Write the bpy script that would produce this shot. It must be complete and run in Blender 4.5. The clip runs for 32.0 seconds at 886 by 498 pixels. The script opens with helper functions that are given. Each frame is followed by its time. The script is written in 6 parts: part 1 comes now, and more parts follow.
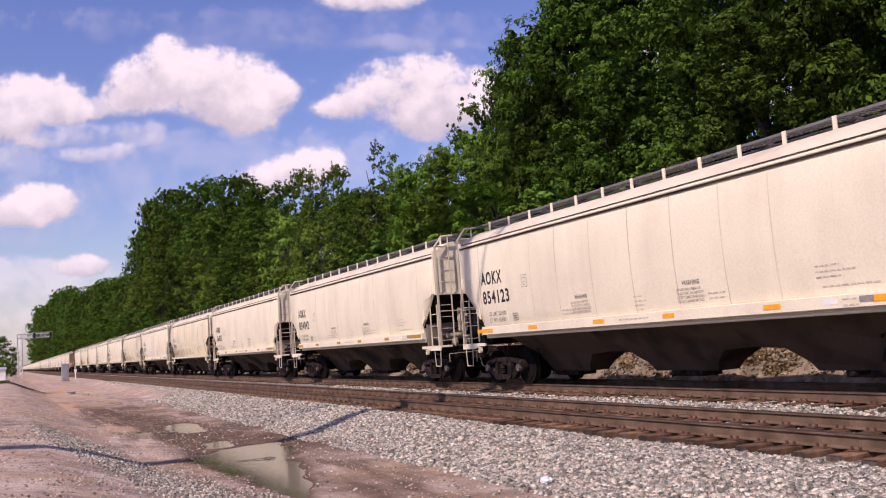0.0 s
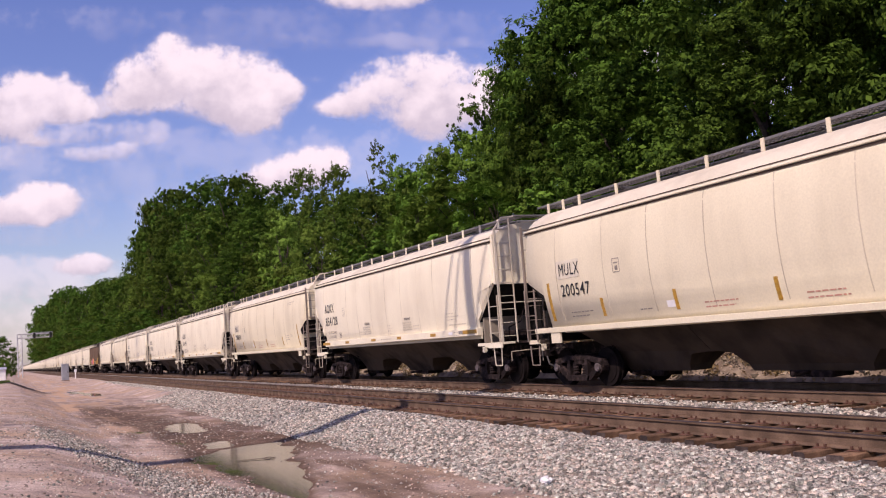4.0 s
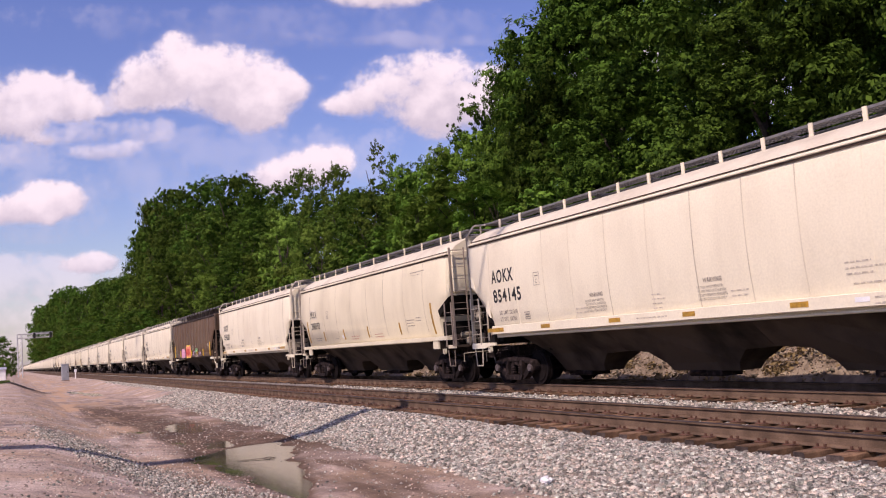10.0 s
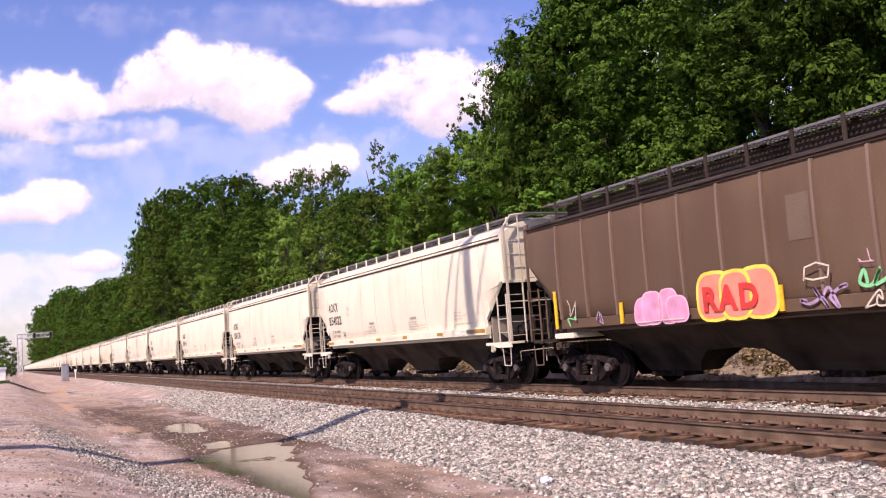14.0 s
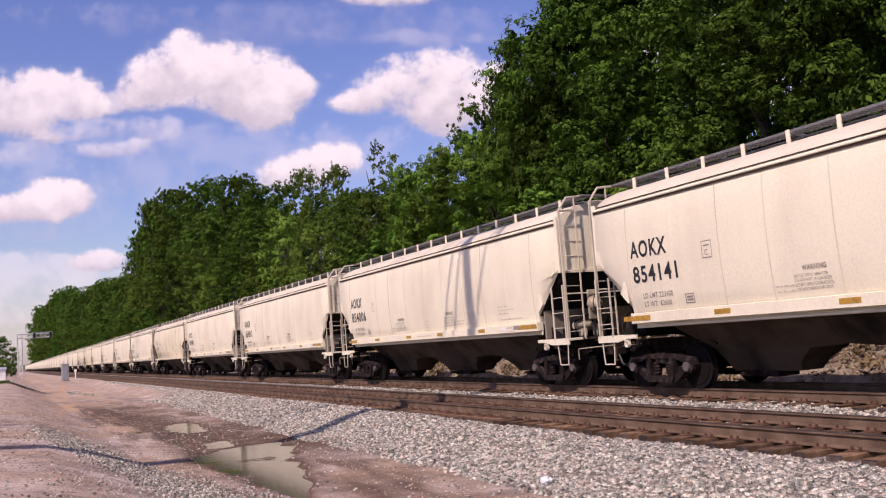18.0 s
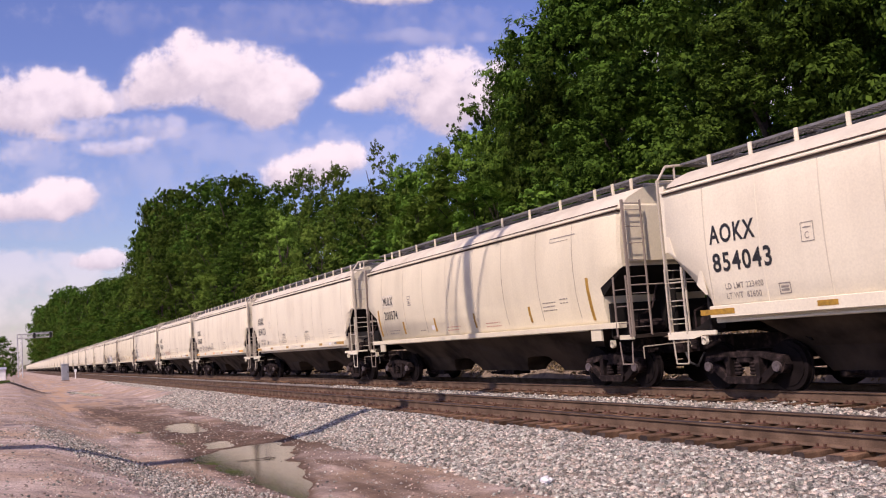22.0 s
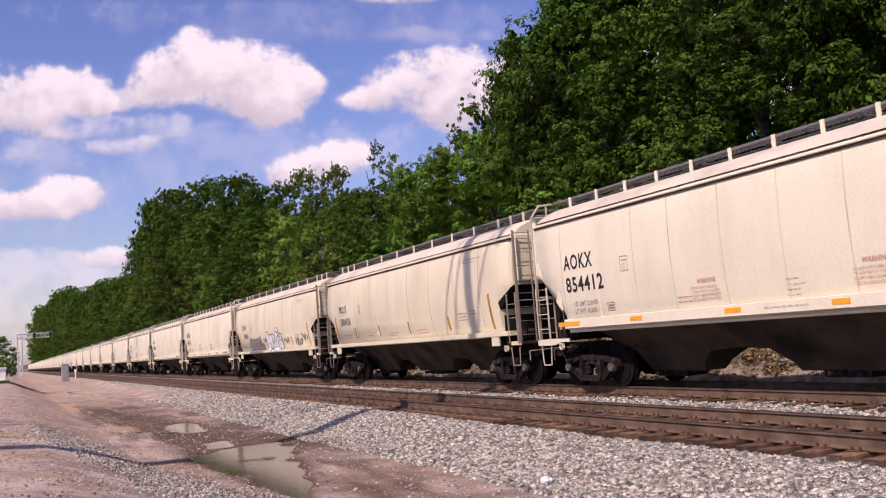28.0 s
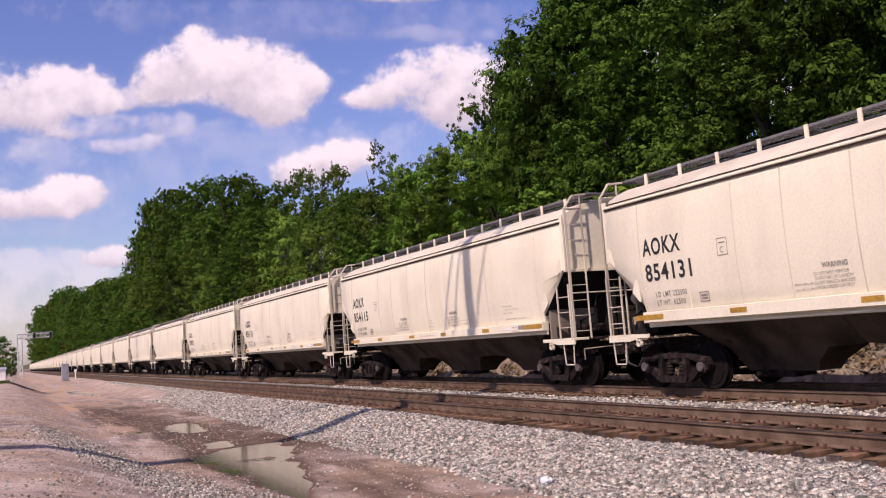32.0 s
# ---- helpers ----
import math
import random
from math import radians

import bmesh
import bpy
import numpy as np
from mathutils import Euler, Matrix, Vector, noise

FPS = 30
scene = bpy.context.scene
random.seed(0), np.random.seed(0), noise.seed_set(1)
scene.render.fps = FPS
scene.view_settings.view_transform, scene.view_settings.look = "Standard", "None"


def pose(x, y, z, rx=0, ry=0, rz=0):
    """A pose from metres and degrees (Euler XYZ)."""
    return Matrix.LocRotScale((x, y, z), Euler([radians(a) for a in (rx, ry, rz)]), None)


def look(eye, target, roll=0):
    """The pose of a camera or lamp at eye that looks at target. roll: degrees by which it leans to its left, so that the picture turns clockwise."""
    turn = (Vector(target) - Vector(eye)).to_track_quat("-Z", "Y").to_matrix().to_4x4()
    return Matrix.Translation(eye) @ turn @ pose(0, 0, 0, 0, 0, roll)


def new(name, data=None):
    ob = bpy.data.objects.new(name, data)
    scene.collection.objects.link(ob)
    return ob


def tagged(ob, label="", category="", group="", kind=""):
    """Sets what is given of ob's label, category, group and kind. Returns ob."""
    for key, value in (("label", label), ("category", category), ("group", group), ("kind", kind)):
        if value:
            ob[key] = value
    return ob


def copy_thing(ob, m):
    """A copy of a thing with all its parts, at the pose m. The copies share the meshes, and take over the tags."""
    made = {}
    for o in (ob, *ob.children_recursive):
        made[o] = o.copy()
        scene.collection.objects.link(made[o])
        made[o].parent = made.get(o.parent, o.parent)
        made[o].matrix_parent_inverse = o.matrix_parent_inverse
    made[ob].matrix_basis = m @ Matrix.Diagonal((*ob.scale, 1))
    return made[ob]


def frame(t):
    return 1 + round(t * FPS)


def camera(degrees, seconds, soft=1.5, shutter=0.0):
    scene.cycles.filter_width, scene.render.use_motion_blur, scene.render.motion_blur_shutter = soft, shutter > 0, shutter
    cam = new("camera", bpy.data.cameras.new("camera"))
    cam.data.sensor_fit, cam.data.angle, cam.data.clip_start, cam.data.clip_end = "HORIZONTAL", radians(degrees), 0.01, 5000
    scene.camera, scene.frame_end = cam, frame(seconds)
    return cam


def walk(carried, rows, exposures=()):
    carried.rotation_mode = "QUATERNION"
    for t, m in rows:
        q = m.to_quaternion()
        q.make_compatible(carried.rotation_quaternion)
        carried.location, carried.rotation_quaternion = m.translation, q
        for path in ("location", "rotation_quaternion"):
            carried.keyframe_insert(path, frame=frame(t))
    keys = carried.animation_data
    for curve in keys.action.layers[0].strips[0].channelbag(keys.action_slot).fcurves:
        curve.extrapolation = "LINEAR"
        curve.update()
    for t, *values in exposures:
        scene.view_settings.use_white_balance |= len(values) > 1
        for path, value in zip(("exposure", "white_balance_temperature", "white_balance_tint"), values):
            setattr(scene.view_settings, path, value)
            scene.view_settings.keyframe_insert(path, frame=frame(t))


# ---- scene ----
# The place: two straight tracks along y, z = 0 at the railhead of the farther one.
SECONDS = 32.0
EYE = (0.0, 0.0, 1.449)
YAW, PITCH, ROLL = 26.227, 5.659, -4.334


def ahead(yaw, pitch, d=1.0):
    a, b = radians(yaw), radians(pitch)
    return Vector((math.sin(a) * math.cos(b), math.cos(a) * math.cos(b), math.sin(b))) * d


cam = camera(52.87, SECONDS, soft=1.1, shutter=0.03)
# the clip's camera opens up while the dark car fills its view
EXPOSURE = ((0, 0.0), (12.2, 0.0), (13.0, 0.25), (13.6, 0.42), (14.3, 0.42), (15.2, 0.3), (16.2, 0.0), (SECONDS, 0.0))
VIEW = look(EYE, Vector(EYE) + ahead(YAW, PITCH, 10), ROLL)
walk(cam, [(0, VIEW), (SECONDS, VIEW)], exposures=[(t, e, 6780, 36) for t, e in EXPOSURE])

# ---- light ----
SUN_FROM = Vector((-0.857 * 0.695, -0.514 * 0.695, 0.719)).normalized()
ELEVATION = math.asin(SUN_FROM.z)
world = bpy.data.worlds.new("sky")
scene.world = world
world.use_nodes = True
wn = world.node_tree.nodes
wl = world.node_tree.links
sky = wn.new("ShaderNodeTexSky")
sky.sky_type = "NISHITA"
sky.sun_disc = False
sky.sun_elevation = ELEVATION
sky.sun_rotation = math.atan2(SUN_FROM.x, SUN_FROM.y)
sky.air_density, sky.dust_density, sky.ozone_density = 1.3, 0.8, 6.0
wn["Background"].inputs["Strength"].default_value = 0.13
deep = wn.new("ShaderNodeHueSaturation")
deep.inputs["Saturation"].default_value = 1.1
deep.inputs["Hue"].default_value = 0.519
wl.new(sky.outputs["Color"], deep.inputs["Color"])
wl.new(deep.outputs["Color"], wn["Background"].inputs["Color"])

sun = new("sun", bpy.data.lights.new("sun", "SUN"))
sun.data.energy, sun.data.angle, sun.data.color = 4.4, radians(0.53), (1.0, 0.955, 0.79)
sun.matrix_world = look(SUN_FROM * 50, (0, 0, 0))


# ---- materials ----
def material(name, base, rough=0.8, metal=0.0, spread=0.25, scale=6.0, fine=60.0, bump=0.2, alt=None, random_by="", spec=0.4, coord="Object"):
    """A surface with two scales of variation; alt: a second colour that shows in patches."""
    m = bpy.data.materials.new(name)
    m.use_nodes = True
    n, l = m.node_tree.nodes, m.node_tree.links
    bsdf = n["Principled BSDF"]
    bsdf.inputs["Roughness"].default_value = rough
    bsdf.inputs["Metallic"].default_value = metal
    bsdf.inputs["Specular IOR Level"].default_value = spec
    tc = n.new("ShaderNodeTexCoord")
    big = n.new("ShaderNodeTexNoise")
    big.inputs["Scale"].default_value, big.inputs["Detail"].default_value = scale, 5
    small = n.new("ShaderNodeTexNoise")
    small.inputs["Scale"].default_value, small.inputs["Detail"].default_value = fine, 3
    l.new(tc.outputs[coord], big.inputs["Vector"])
    l.new(tc.outputs[coord], small.inputs["Vector"])
    ramp = n.new("ShaderNodeValToRGB")
    dark = [c * (1 - spread) for c in base]
    light = alt or [min(1, c * (1 + spread)) for c in base]
    ramp.color_ramp.elements[0].position, ramp.color_ramp.elements[1].position = 0.35, 0.68
    ramp.color_ramp.elements[0].color = (*dark, 1)
    ramp.color_ramp.elements[1].color = (*light, 1)
    mid = ramp.color_ramp.elements.new(0.5)
    mid.color = (*base, 1)
    l.new(big.outputs["Fac"], ramp.inputs["Fac"])
    mix = n.new("ShaderNodeMix")
    mix.data_type, mix.blend_type = "RGBA", "MULTIPLY"
    mix.inputs["Factor"].default_value = 0.55
    grey = n.new("ShaderNodeMapRange")
    grey.inputs["From Min"].default_value, grey.inputs["From Max"].default_value = 0.3, 0.7
    grey.inputs["To Min"].default_value, grey.inputs["To Max"].default_value = 1 - spread * 1.4, 1 + spread * 0.6
    l.new(small.outputs["Fac"], grey.inputs["Value"])
    l.new(ramp.outputs["Color"], mix.inputs["A"])
    l.new(grey.outputs["Result"], mix.inputs["B"])
    out = mix.outputs["Result"]
    if random_by:
        if random_by == "object":
            src = n.new("ShaderNodeObjectInfo").outputs["Random"]
        else:
            src = n.new("ShaderNodeNewGeometry").outputs["Random Per Island"]
        vary = n.new("ShaderNodeMapRange")
        vary.inputs["To Min"].default_value, vary.inputs["To Max"].default_value = 1 - spread * 1.3, 1 + spread * 1.3
        l.new(src, vary.inputs["Value"])
        again = n.new("ShaderNodeMix")
        again.data_type, again.blend_type = "RGBA", "MULTIPLY"
        again.inputs["Factor"].default_value = 1.0
        l.new(out, again.inputs["A"])
        l.new(vary.outputs["Result"], again.inputs["B"])
        out = again.outputs["Result"]
        if random_by == "island":
            # stones of several kinds: greenish grey, tan, pinkish
            more = n.new("ShaderNodeMath")
            more.operation = "MULTIPLY"
            more.inputs[1].default_value = 7.31
            part_of = n.new("ShaderNodeMath")
            part_of.operation = "FRACT"
            l.new(src, more.inputs[0])
            l.new(more.outputs[0], part_of.inputs[0])
            kinds = n.new("ShaderNodeValToRGB")
            kinds.color_ramp.elements[0].color = (0.90, 1.0, 0.95, 1)
            kinds.color_ramp.elements[1].color = (1.13, 0.985, 0.89, 1)
            kinds.color_ramp.elements.new(0.5).color = (1.0, 0.99, 0.95, 1)
            tint = n.new("ShaderNodeMix")
            tint.data_type, tint.blend_type = "RGBA", "MULTIPLY"
            tint.inputs["Factor"].default_value = 1.0
            l.new(part_of.outputs[0], kinds.inputs["Fac"])
            l.new(out, tint.inputs["A"])
            l.new(kinds.outputs["Color"], tint.inputs["B"])
            out = tint.outputs["Result"]
    l.new(out, bsdf.inputs["Base Color"])
    if bump:
        b = n.new("ShaderNodeBump")
        b.inputs["Strength"].default_value, b.inputs["Distance"].default_value = bump, 0.02
        l.new(small.outputs["Fac"], b.inputs["Height"])
        l.new(b.outputs["Normal"], bsdf.inputs["Normal"])
    return m


def paint(name, base, dirt, rough=0.42, streak=0.5):
    """Railcar paint: dust in vertical streaks, rising grime, soft sheen; the dirt differs from car to car."""
    m = bpy.data.materials.new(name)
    m.use_nodes = True
    n, l = m.node_tree.nodes, m.node_tree.links
    bsdf = n["Principled BSDF"]
    bsdf.inputs["Specular IOR Level"].default_value = 0.22
    tc, info = n.new("ShaderNodeTexCoord"), n.new("ShaderNodeObjectInfo")
    shift = n.new("ShaderNodeVectorMath")
    shift.operation = "MULTIPLY_ADD"
    shift.inputs[1].default_value = (1, 1, 1)
    comb = n.new("ShaderNodeCombineXYZ")
    times = n.new("ShaderNodeMath")
    times.operation = "MULTIPLY"
    times.inputs[1].default_value = 90
    l.new(info.outputs["Random"], times.inputs[0])
    l.new(times.outputs[0], comb.inputs["Y"])
    l.new(tc.outputs["Object"], shift.inputs[0])
    l.new(comb.outputs[0], shift.inputs[2])
    stretch = n.new("ShaderNodeMapping")
    stretch.inputs["Scale"].default_value = (1, 0.75, 0.14)
    l.new(shift.outputs[0], stretch.inputs["Vector"])
    fields = []
    for sc, det, vec in ((1.6, 4, stretch.outputs[0]), (0.55, 5, shift.outputs[0]), (24, 3, shift.outputs[0])):
        t = n.new("ShaderNodeTexNoise")
        t.inputs["Scale"].default_value, t.inputs["Detail"].default_value = sc, det
        l.new(vec, t.inputs["Vector"])
        fields.append(t)
    fac = n.new("ShaderNodeMath")
    fac.operation = "MULTIPLY"
    l.new(fields[0].outputs["Fac"], fac.inputs[0])
    l.new(fields[1].outputs["Fac"], fac.inputs[1])
    rng = n.new("ShaderNodeMapRange")
    rng.inputs["From Min"].default_value, rng.inputs["From Max"].default_value = 0.2, 0.42
    rng.inputs["To Max"].default_value = streak
    l.new(fac.outputs[0], rng.inputs["Value"])
    mix = n.new("ShaderNodeMix")
    mix.data_type = "RGBA"
    mix.inputs["A"].default_value, mix.inputs["B"].default_value = (*base, 1), (*dirt, 1)
    l.new(rng.outputs["Result"], mix.inputs["Factor"])
    speck = n.new("ShaderNodeMapRange")
    speck.inputs["From Min"].default_value, speck.inputs["From Max"].default_value = 0.3, 0.7
    speck.inputs["To Min"].default_value, speck.inputs["To Max"].default_value = 0.93, 1.04
    l.new(fields[2].outputs["Fac"], speck.inputs["Value"])
    mul = n.new("ShaderNodeMix")
    mul.data_type, mul.blend_type = "RGBA", "MULTIPLY"
    mul.inputs["Factor"].default_value = 1
    l.new(mix.outputs["Result"], mul.inputs["A"])
    l.new(speck.outputs["Result"], mul.inputs["B"])
    l.new(mul.outputs["Result"], bsdf.inputs["Base Color"])
    ro = n.new("ShaderNodeMapRange")
    ro.inputs["To Min"].default_value, ro.inputs["To Max"].default_value = rough - 0.08, rough + 0.25
    l.new(rng.outputs["Result"], ro.inputs["Value"])
    l.new(ro.outputs["Result"], bsdf.inputs["Roughness"])
    b = n.new("ShaderNodeBump")
    b.inputs["Strength"].default_value, b.inputs["Distance"].default_value = 0.25, 0.02
    l.new(fields[1].outputs["Fac"], b.inputs["Height"])
    l.new(b.outputs["Normal"], bsdf.inputs["Normal"])
    return m


def leaves(name, base, light):
    m = bpy.data.materials.new(name)
    m.use_nodes = True
    n, l = m.node_tree.nodes, m.node_tree.links
    out, bsdf = n["Material Output"], n["Principled BSDF"]
    bsdf.inputs["Roughness"].default_value = 0.75
    bsdf.inputs["Specular IOR Level"].default_value = 0.07
    geo, info = n.new("ShaderNodeNewGeometry"), n.new("ShaderNodeObjectInfo")
    mix = n.new("ShaderNodeMix")
    mix.data_type = "RGBA"
    mix.inputs["A"].default_value, mix.inputs["B"].default_value = (*base, 1), (*light, 1)
    l.new(geo.outputs["Random Per Island"], mix.inputs["Factor"])
    hue = n.new("ShaderNodeHueSaturation")
    hr = n.new("ShaderNodeMapRange")
    hr.inputs["To Min"].default_value, hr.inputs["To Max"].default_value = 0.485, 0.512
    vr = n.new("ShaderNodeMapRange")
    vr.inputs["To Min"].default_value, vr.inputs["To Max"].default_value = 0.7, 1.25
    l.new(info.outputs["Random"], hr.inputs["Value"])
    l.new(info.outputs["Random"], vr.inputs["Value"])
    l.new(hr.outputs["Result"], hue.inputs["Hue"])
    l.new(vr.outputs["Result"], hue.inputs["Value"])
    l.new(mix.outputs["Result"], hue.inputs["Color"])
    l.new(hue.outputs["Color"], bsdf.inputs["Base Color"])
    tr = n.new("ShaderNodeBsdfTranslucent")
    l.new(hue.outputs["Color"], tr.inputs["Color"])
    sh = n.new("ShaderNodeMixShader")
    sh.inputs[0].default_value = 0.12
    l.new(bsdf.outputs[0], sh.inputs[1])
    l.new(tr.outputs[0], sh.inputs[2])
    l.new(sh.outputs[0], out.inputs["Surface"])
    return m


M_CREAM = paint("cream_paint", (0.74, 0.675, 0.52), (0.54, 0.47, 0.36), 0.6, 0.45)
M_TAN = paint("greyed_cream_paint", (0.675, 0.605, 0.445), (0.47, 0.41, 0.30), 0.6, 0.5)
M_SEAM = paint("dusty_weld_seam", (0.62, 0.55, 0.42), (0.33, 0.275, 0.21), 0.6, 1.0)
M_SEAM2 = paint("dirty_weld_seam", (0.50, 0.43, 0.325), (0.20, 0.16, 0.12), 0.6, 1.0)
M_ROOF = paint("dusty_roof_paint", (0.60, 0.535, 0.42), (0.40, 0.345, 0.265), 0.7, 0.7)
M_WEB = paint("dusty_bolster_web_paint", (0.27, 0.23, 0.18), (0.10, 0.08, 0.065), 0.8, 0.8)
M_POST = paint("dusty_brown_post_paint", (0.17, 0.112, 0.083), (0.23, 0.165, 0.125), 0.7, 0.8)
M_LADDER = paint("dirty_cream_ladder_paint", (0.56, 0.50, 0.395), (0.27, 0.225, 0.175), 0.65, 0.9)
M_DULL = paint("brown_grimed_ladder_paint", (0.27, 0.22, 0.18), (0.11, 0.085, 0.07), 0.7, 0.9)
M_BRAKE = paint("grimy_cream_brake_gear", (0.40, 0.345, 0.26), (0.08, 0.06, 0.045), 0.6, 0.9)
M_OXIDE = paint("orange_rust_post_paint", (0.42, 0.12, 0.04), (0.22, 0.09, 0.05), 0.7, 0.8)
M_BROWN = paint("faded_brown_paint", (0.106, 0.064, 0.039), (0.145, 0.094, 0.06), 0.6, 0.8)
# underside browns hold the shade beneath the cars as well as grime
M_UNDER = paint("grime_and_shade_paint", (0.044, 0.031, 0.023), (0.009, 0.0065, 0.0055), 0.85, 1.0)
M_BAY = paint("dusty_shaded_hopper_paint", (0.068, 0.049, 0.037), (0.012, 0.009, 0.007), 0.85, 1.0)
# near-black: the shade under the sloping ends is painted in with the soot
M_SLOPE = paint("sooty_shaded_end_paint", (0.011, 0.009, 0.008), (0.007, 0.006, 0.006), 0.9, 0.7)
M_RUST = paint("rust_streaked_brown_paint", (0.125, 0.086, 0.06), (0.17, 0.118, 0.082), 0.65, 0.8)
M_GRATE = material("galvanised_grating", (0.17, 0.165, 0.165), 0.6, 0.3, 0.15, 8, 90, 0.1)
M_BLACK = material("black_seal", (0.03, 0.028, 0.028), 0.6, 0, 0.2, 8, 60, 0.1)
M_INK = material("black_stencil_paint", (0.02, 0.02, 0.022), 0.5, 0, 0.2, 10, 80, 0)
M_GREYINK = material("faded_grey_stencil_paint", (0.27, 0.235, 0.20), 0.6, 0, 0.25, 10, 80, 0)
M_FAINT = material("worn_small_print_paint", (0.54, 0.475, 0.385), 0.6, 0, 0.25, 10, 80, 0)
M_REDINK = material("faded_red_stencil_paint", (0.52, 0.26, 0.2), 0.6, 0, 0.25, 10, 80, 0)
# brown of cream paint in the eave's shade
M_EAVE = paint("brown_eave_shade", (0.075, 0.048, 0.036), (0.03, 0.02, 0.016), 0.85, 1.0)
M_PATCH = material("grey_paint_patch", (0.6, 0.54, 0.425), 0.6, 0, 0.1, 4, 60, 0)
M_SPRAYGREY = material("grey_spray_paint", (0.25, 0.235, 0.22), 0.6, 0, 0.2, 5, 60, 0)
M_ORANGE = material("orange_reflector_strip", (0.82, 0.36, 0.02), 0.4, 0, 0.1, 12, 60, 0)
M_DULLOR = material("weathered_amber_reflector_strip", (0.40, 0.22, 0.03), 0.5, 0, 0.25, 12, 60, 0)
M_YELLOW = material("yellow_reflector_strip", (0.80, 0.48, 0.02), 0.4, 0, 0.12, 12, 60, 0)
M_STEEL = material("grimy_truck_steel", (0.018, 0.012, 0.0115), 0.85, 0.0, 0.4, 7, 50, 0.4, (0.058, 0.039, 0.036), spec=0.15)
M_WHEEL = material("worn_wheel_steel", (0.010, 0.007, 0.007), 0.85, 0.0, 0.3, 5, 40, 0.2, spec=0.12)
M_CAP = material("grey_bearing_cap", (0.16, 0.13, 0.13), 0.5, 0.4, 0.2, 9, 60, 0.1)
M_RAIL = material("rusty_rail_side", (0.14, 0.09, 0.061), 0.9, 0.0, 0.28, 3, 60, 0.5, (0.19, 0.125, 0.085), spec=0.15)
M_HEAD = material("dark_rail_head", (0.045, 0.030, 0.030), 0.6, 0.2, 0.25, 2, 50, 0.1, spec=0.25)
M_TIE = material("rust_stained_tie_wood", (0.145, 0.083, 0.049), 0.92, 0, 0.35, 5, 45, 0.7, (0.23, 0.135, 0.08), "object", spec=0.2)
M_TIEEND = material("dark_tie_end", (0.085, 0.064, 0.056), 0.95, 0, 0.35, 8, 50, 0.7, None, "object", spec=0.2)
M_PLATE = material("rusty_tie_plate", (0.12, 0.055, 0.035), 0.85, 0.2, 0.3, 9, 60, 0.3)
M_STONE = material("grey_ballast_stone", (0.375, 0.345, 0.31), 0.88, 0, 0.52, 14, 70, 0.6, None, "island")
M_PEBBLE = material("pinkish_tan_pebble", (0.44, 0.345, 0.295), 0.92, 0, 0.42, 14, 70, 0.5, None, "island", spec=0.2)
M_STRIP = material("dark_strip_surface", (0.045, 0.032, 0.027), 0.9, 0, 0.35, 3, 40, 0.5, spec=0.2)
M_BARK = material("bark", (0.055, 0.042, 0.032), 0.95, 0, 0.35, 5, 30, 0.8)
M_ROCK = material("tan_rock", (0.25, 0.195, 0.148), 0.95, 0, 0.5, 3, 25, 0.9, None, "island")
M_SIGNAL = material("silver_signal_steel", (0.5, 0.5, 0.52), 0.45, 0.5, 0.12, 3, 30, 0.1)
M_CABINET = material("grey_painted_cabinet", (0.30, 0.31, 0.33), 0.5, 0.2, 0.12, 3, 30, 0.1)
M_DARK = material("dark_recess", (0.02, 0.02, 0.022), 0.8, 0, 0.2, 5, 40, 0)
M_POLE = material("creosoted_pole_wood", (0.10, 0.075, 0.055), 0.9, 0, 0.3, 4, 50, 0.5)
M_WHITE = material("white_enamel", (0.75, 0.74, 0.74), 0.5, 0, 0.06, 4, 40, 0.05)
M_GRASS = leaves("grass_blade", (0.05, 0.10, 0.02), (0.11, 0.16, 0.04))
M_LEAF = leaves("oak_leaf", (0.02, 0.05, 0.006), (0.078, 0.15, 0.018))
M_LEAF4 = leaves("young_leaf", (0.08, 0.15, 0.018), (0.18, 0.27, 0.045))
M_STRAW = leaves("dry_grass_blade", (0.16, 0.11, 0.05), (0.32, 0.24, 0.12))
M_LEAF2 = leaves("light_leaf", (0.055, 0.125, 0.014), (0.14, 0.24, 0.034))
M_LEAF3 = leaves("olive_leaf", (0.04, 0.08, 0.010), (0.105, 0.16, 0.024))


# ---- mesh helpers ----
def part(name, bm, mat, parent=None, label="", kind=""):
    """Links a bmesh, or a mesh, as one object under a thing or a part."""
    if isinstance(bm, bmesh.types.BMesh):
        me = bpy.data.meshes.new(name)
        bm.to_mesh(me)
        bm.free()
    else:
        me = bm
    if mat and not me.materials:
        for one in (mat if isinstance(mat, (list, tuple)) else [mat]):
            me.materials.append(one)
    ob = new(name, me)
    if parent:
        ob.parent = parent
    if label:
        ob["label"] = label
    if kind:
        ob["kind"] = kind
    return ob


def quick_mesh(name, verts, faces, mat, smooth=False):
    """A mesh out of numpy arrays: verts (n, 3), faces (m, k)."""
    me = bpy.data.meshes.new(name)
    n, m, k = len(verts), len(faces), faces.shape[1]
    me.vertices.add(n)
    me.vertices.foreach_set("co", np.ascontiguousarray(verts, dtype=np.float32).ravel())
    me.loops.add(m * k)
    me.loops.foreach_set("vertex_index", np.ascontiguousarray(faces, dtype=np.int32).ravel())
    me.polygons.add(m)
    me.polygons.foreach_set("loop_start", np.arange(0, m * k, k, dtype=np.int32))
    me.polygons.foreach_set("loop_total", np.full(m, k, dtype=np.int32))
    if smooth:
        me.polygons.foreach_set("use_smooth", np.ones(m, dtype=bool))
    me.update(calc_edges=True)
    me.materials.append(mat)
    return me


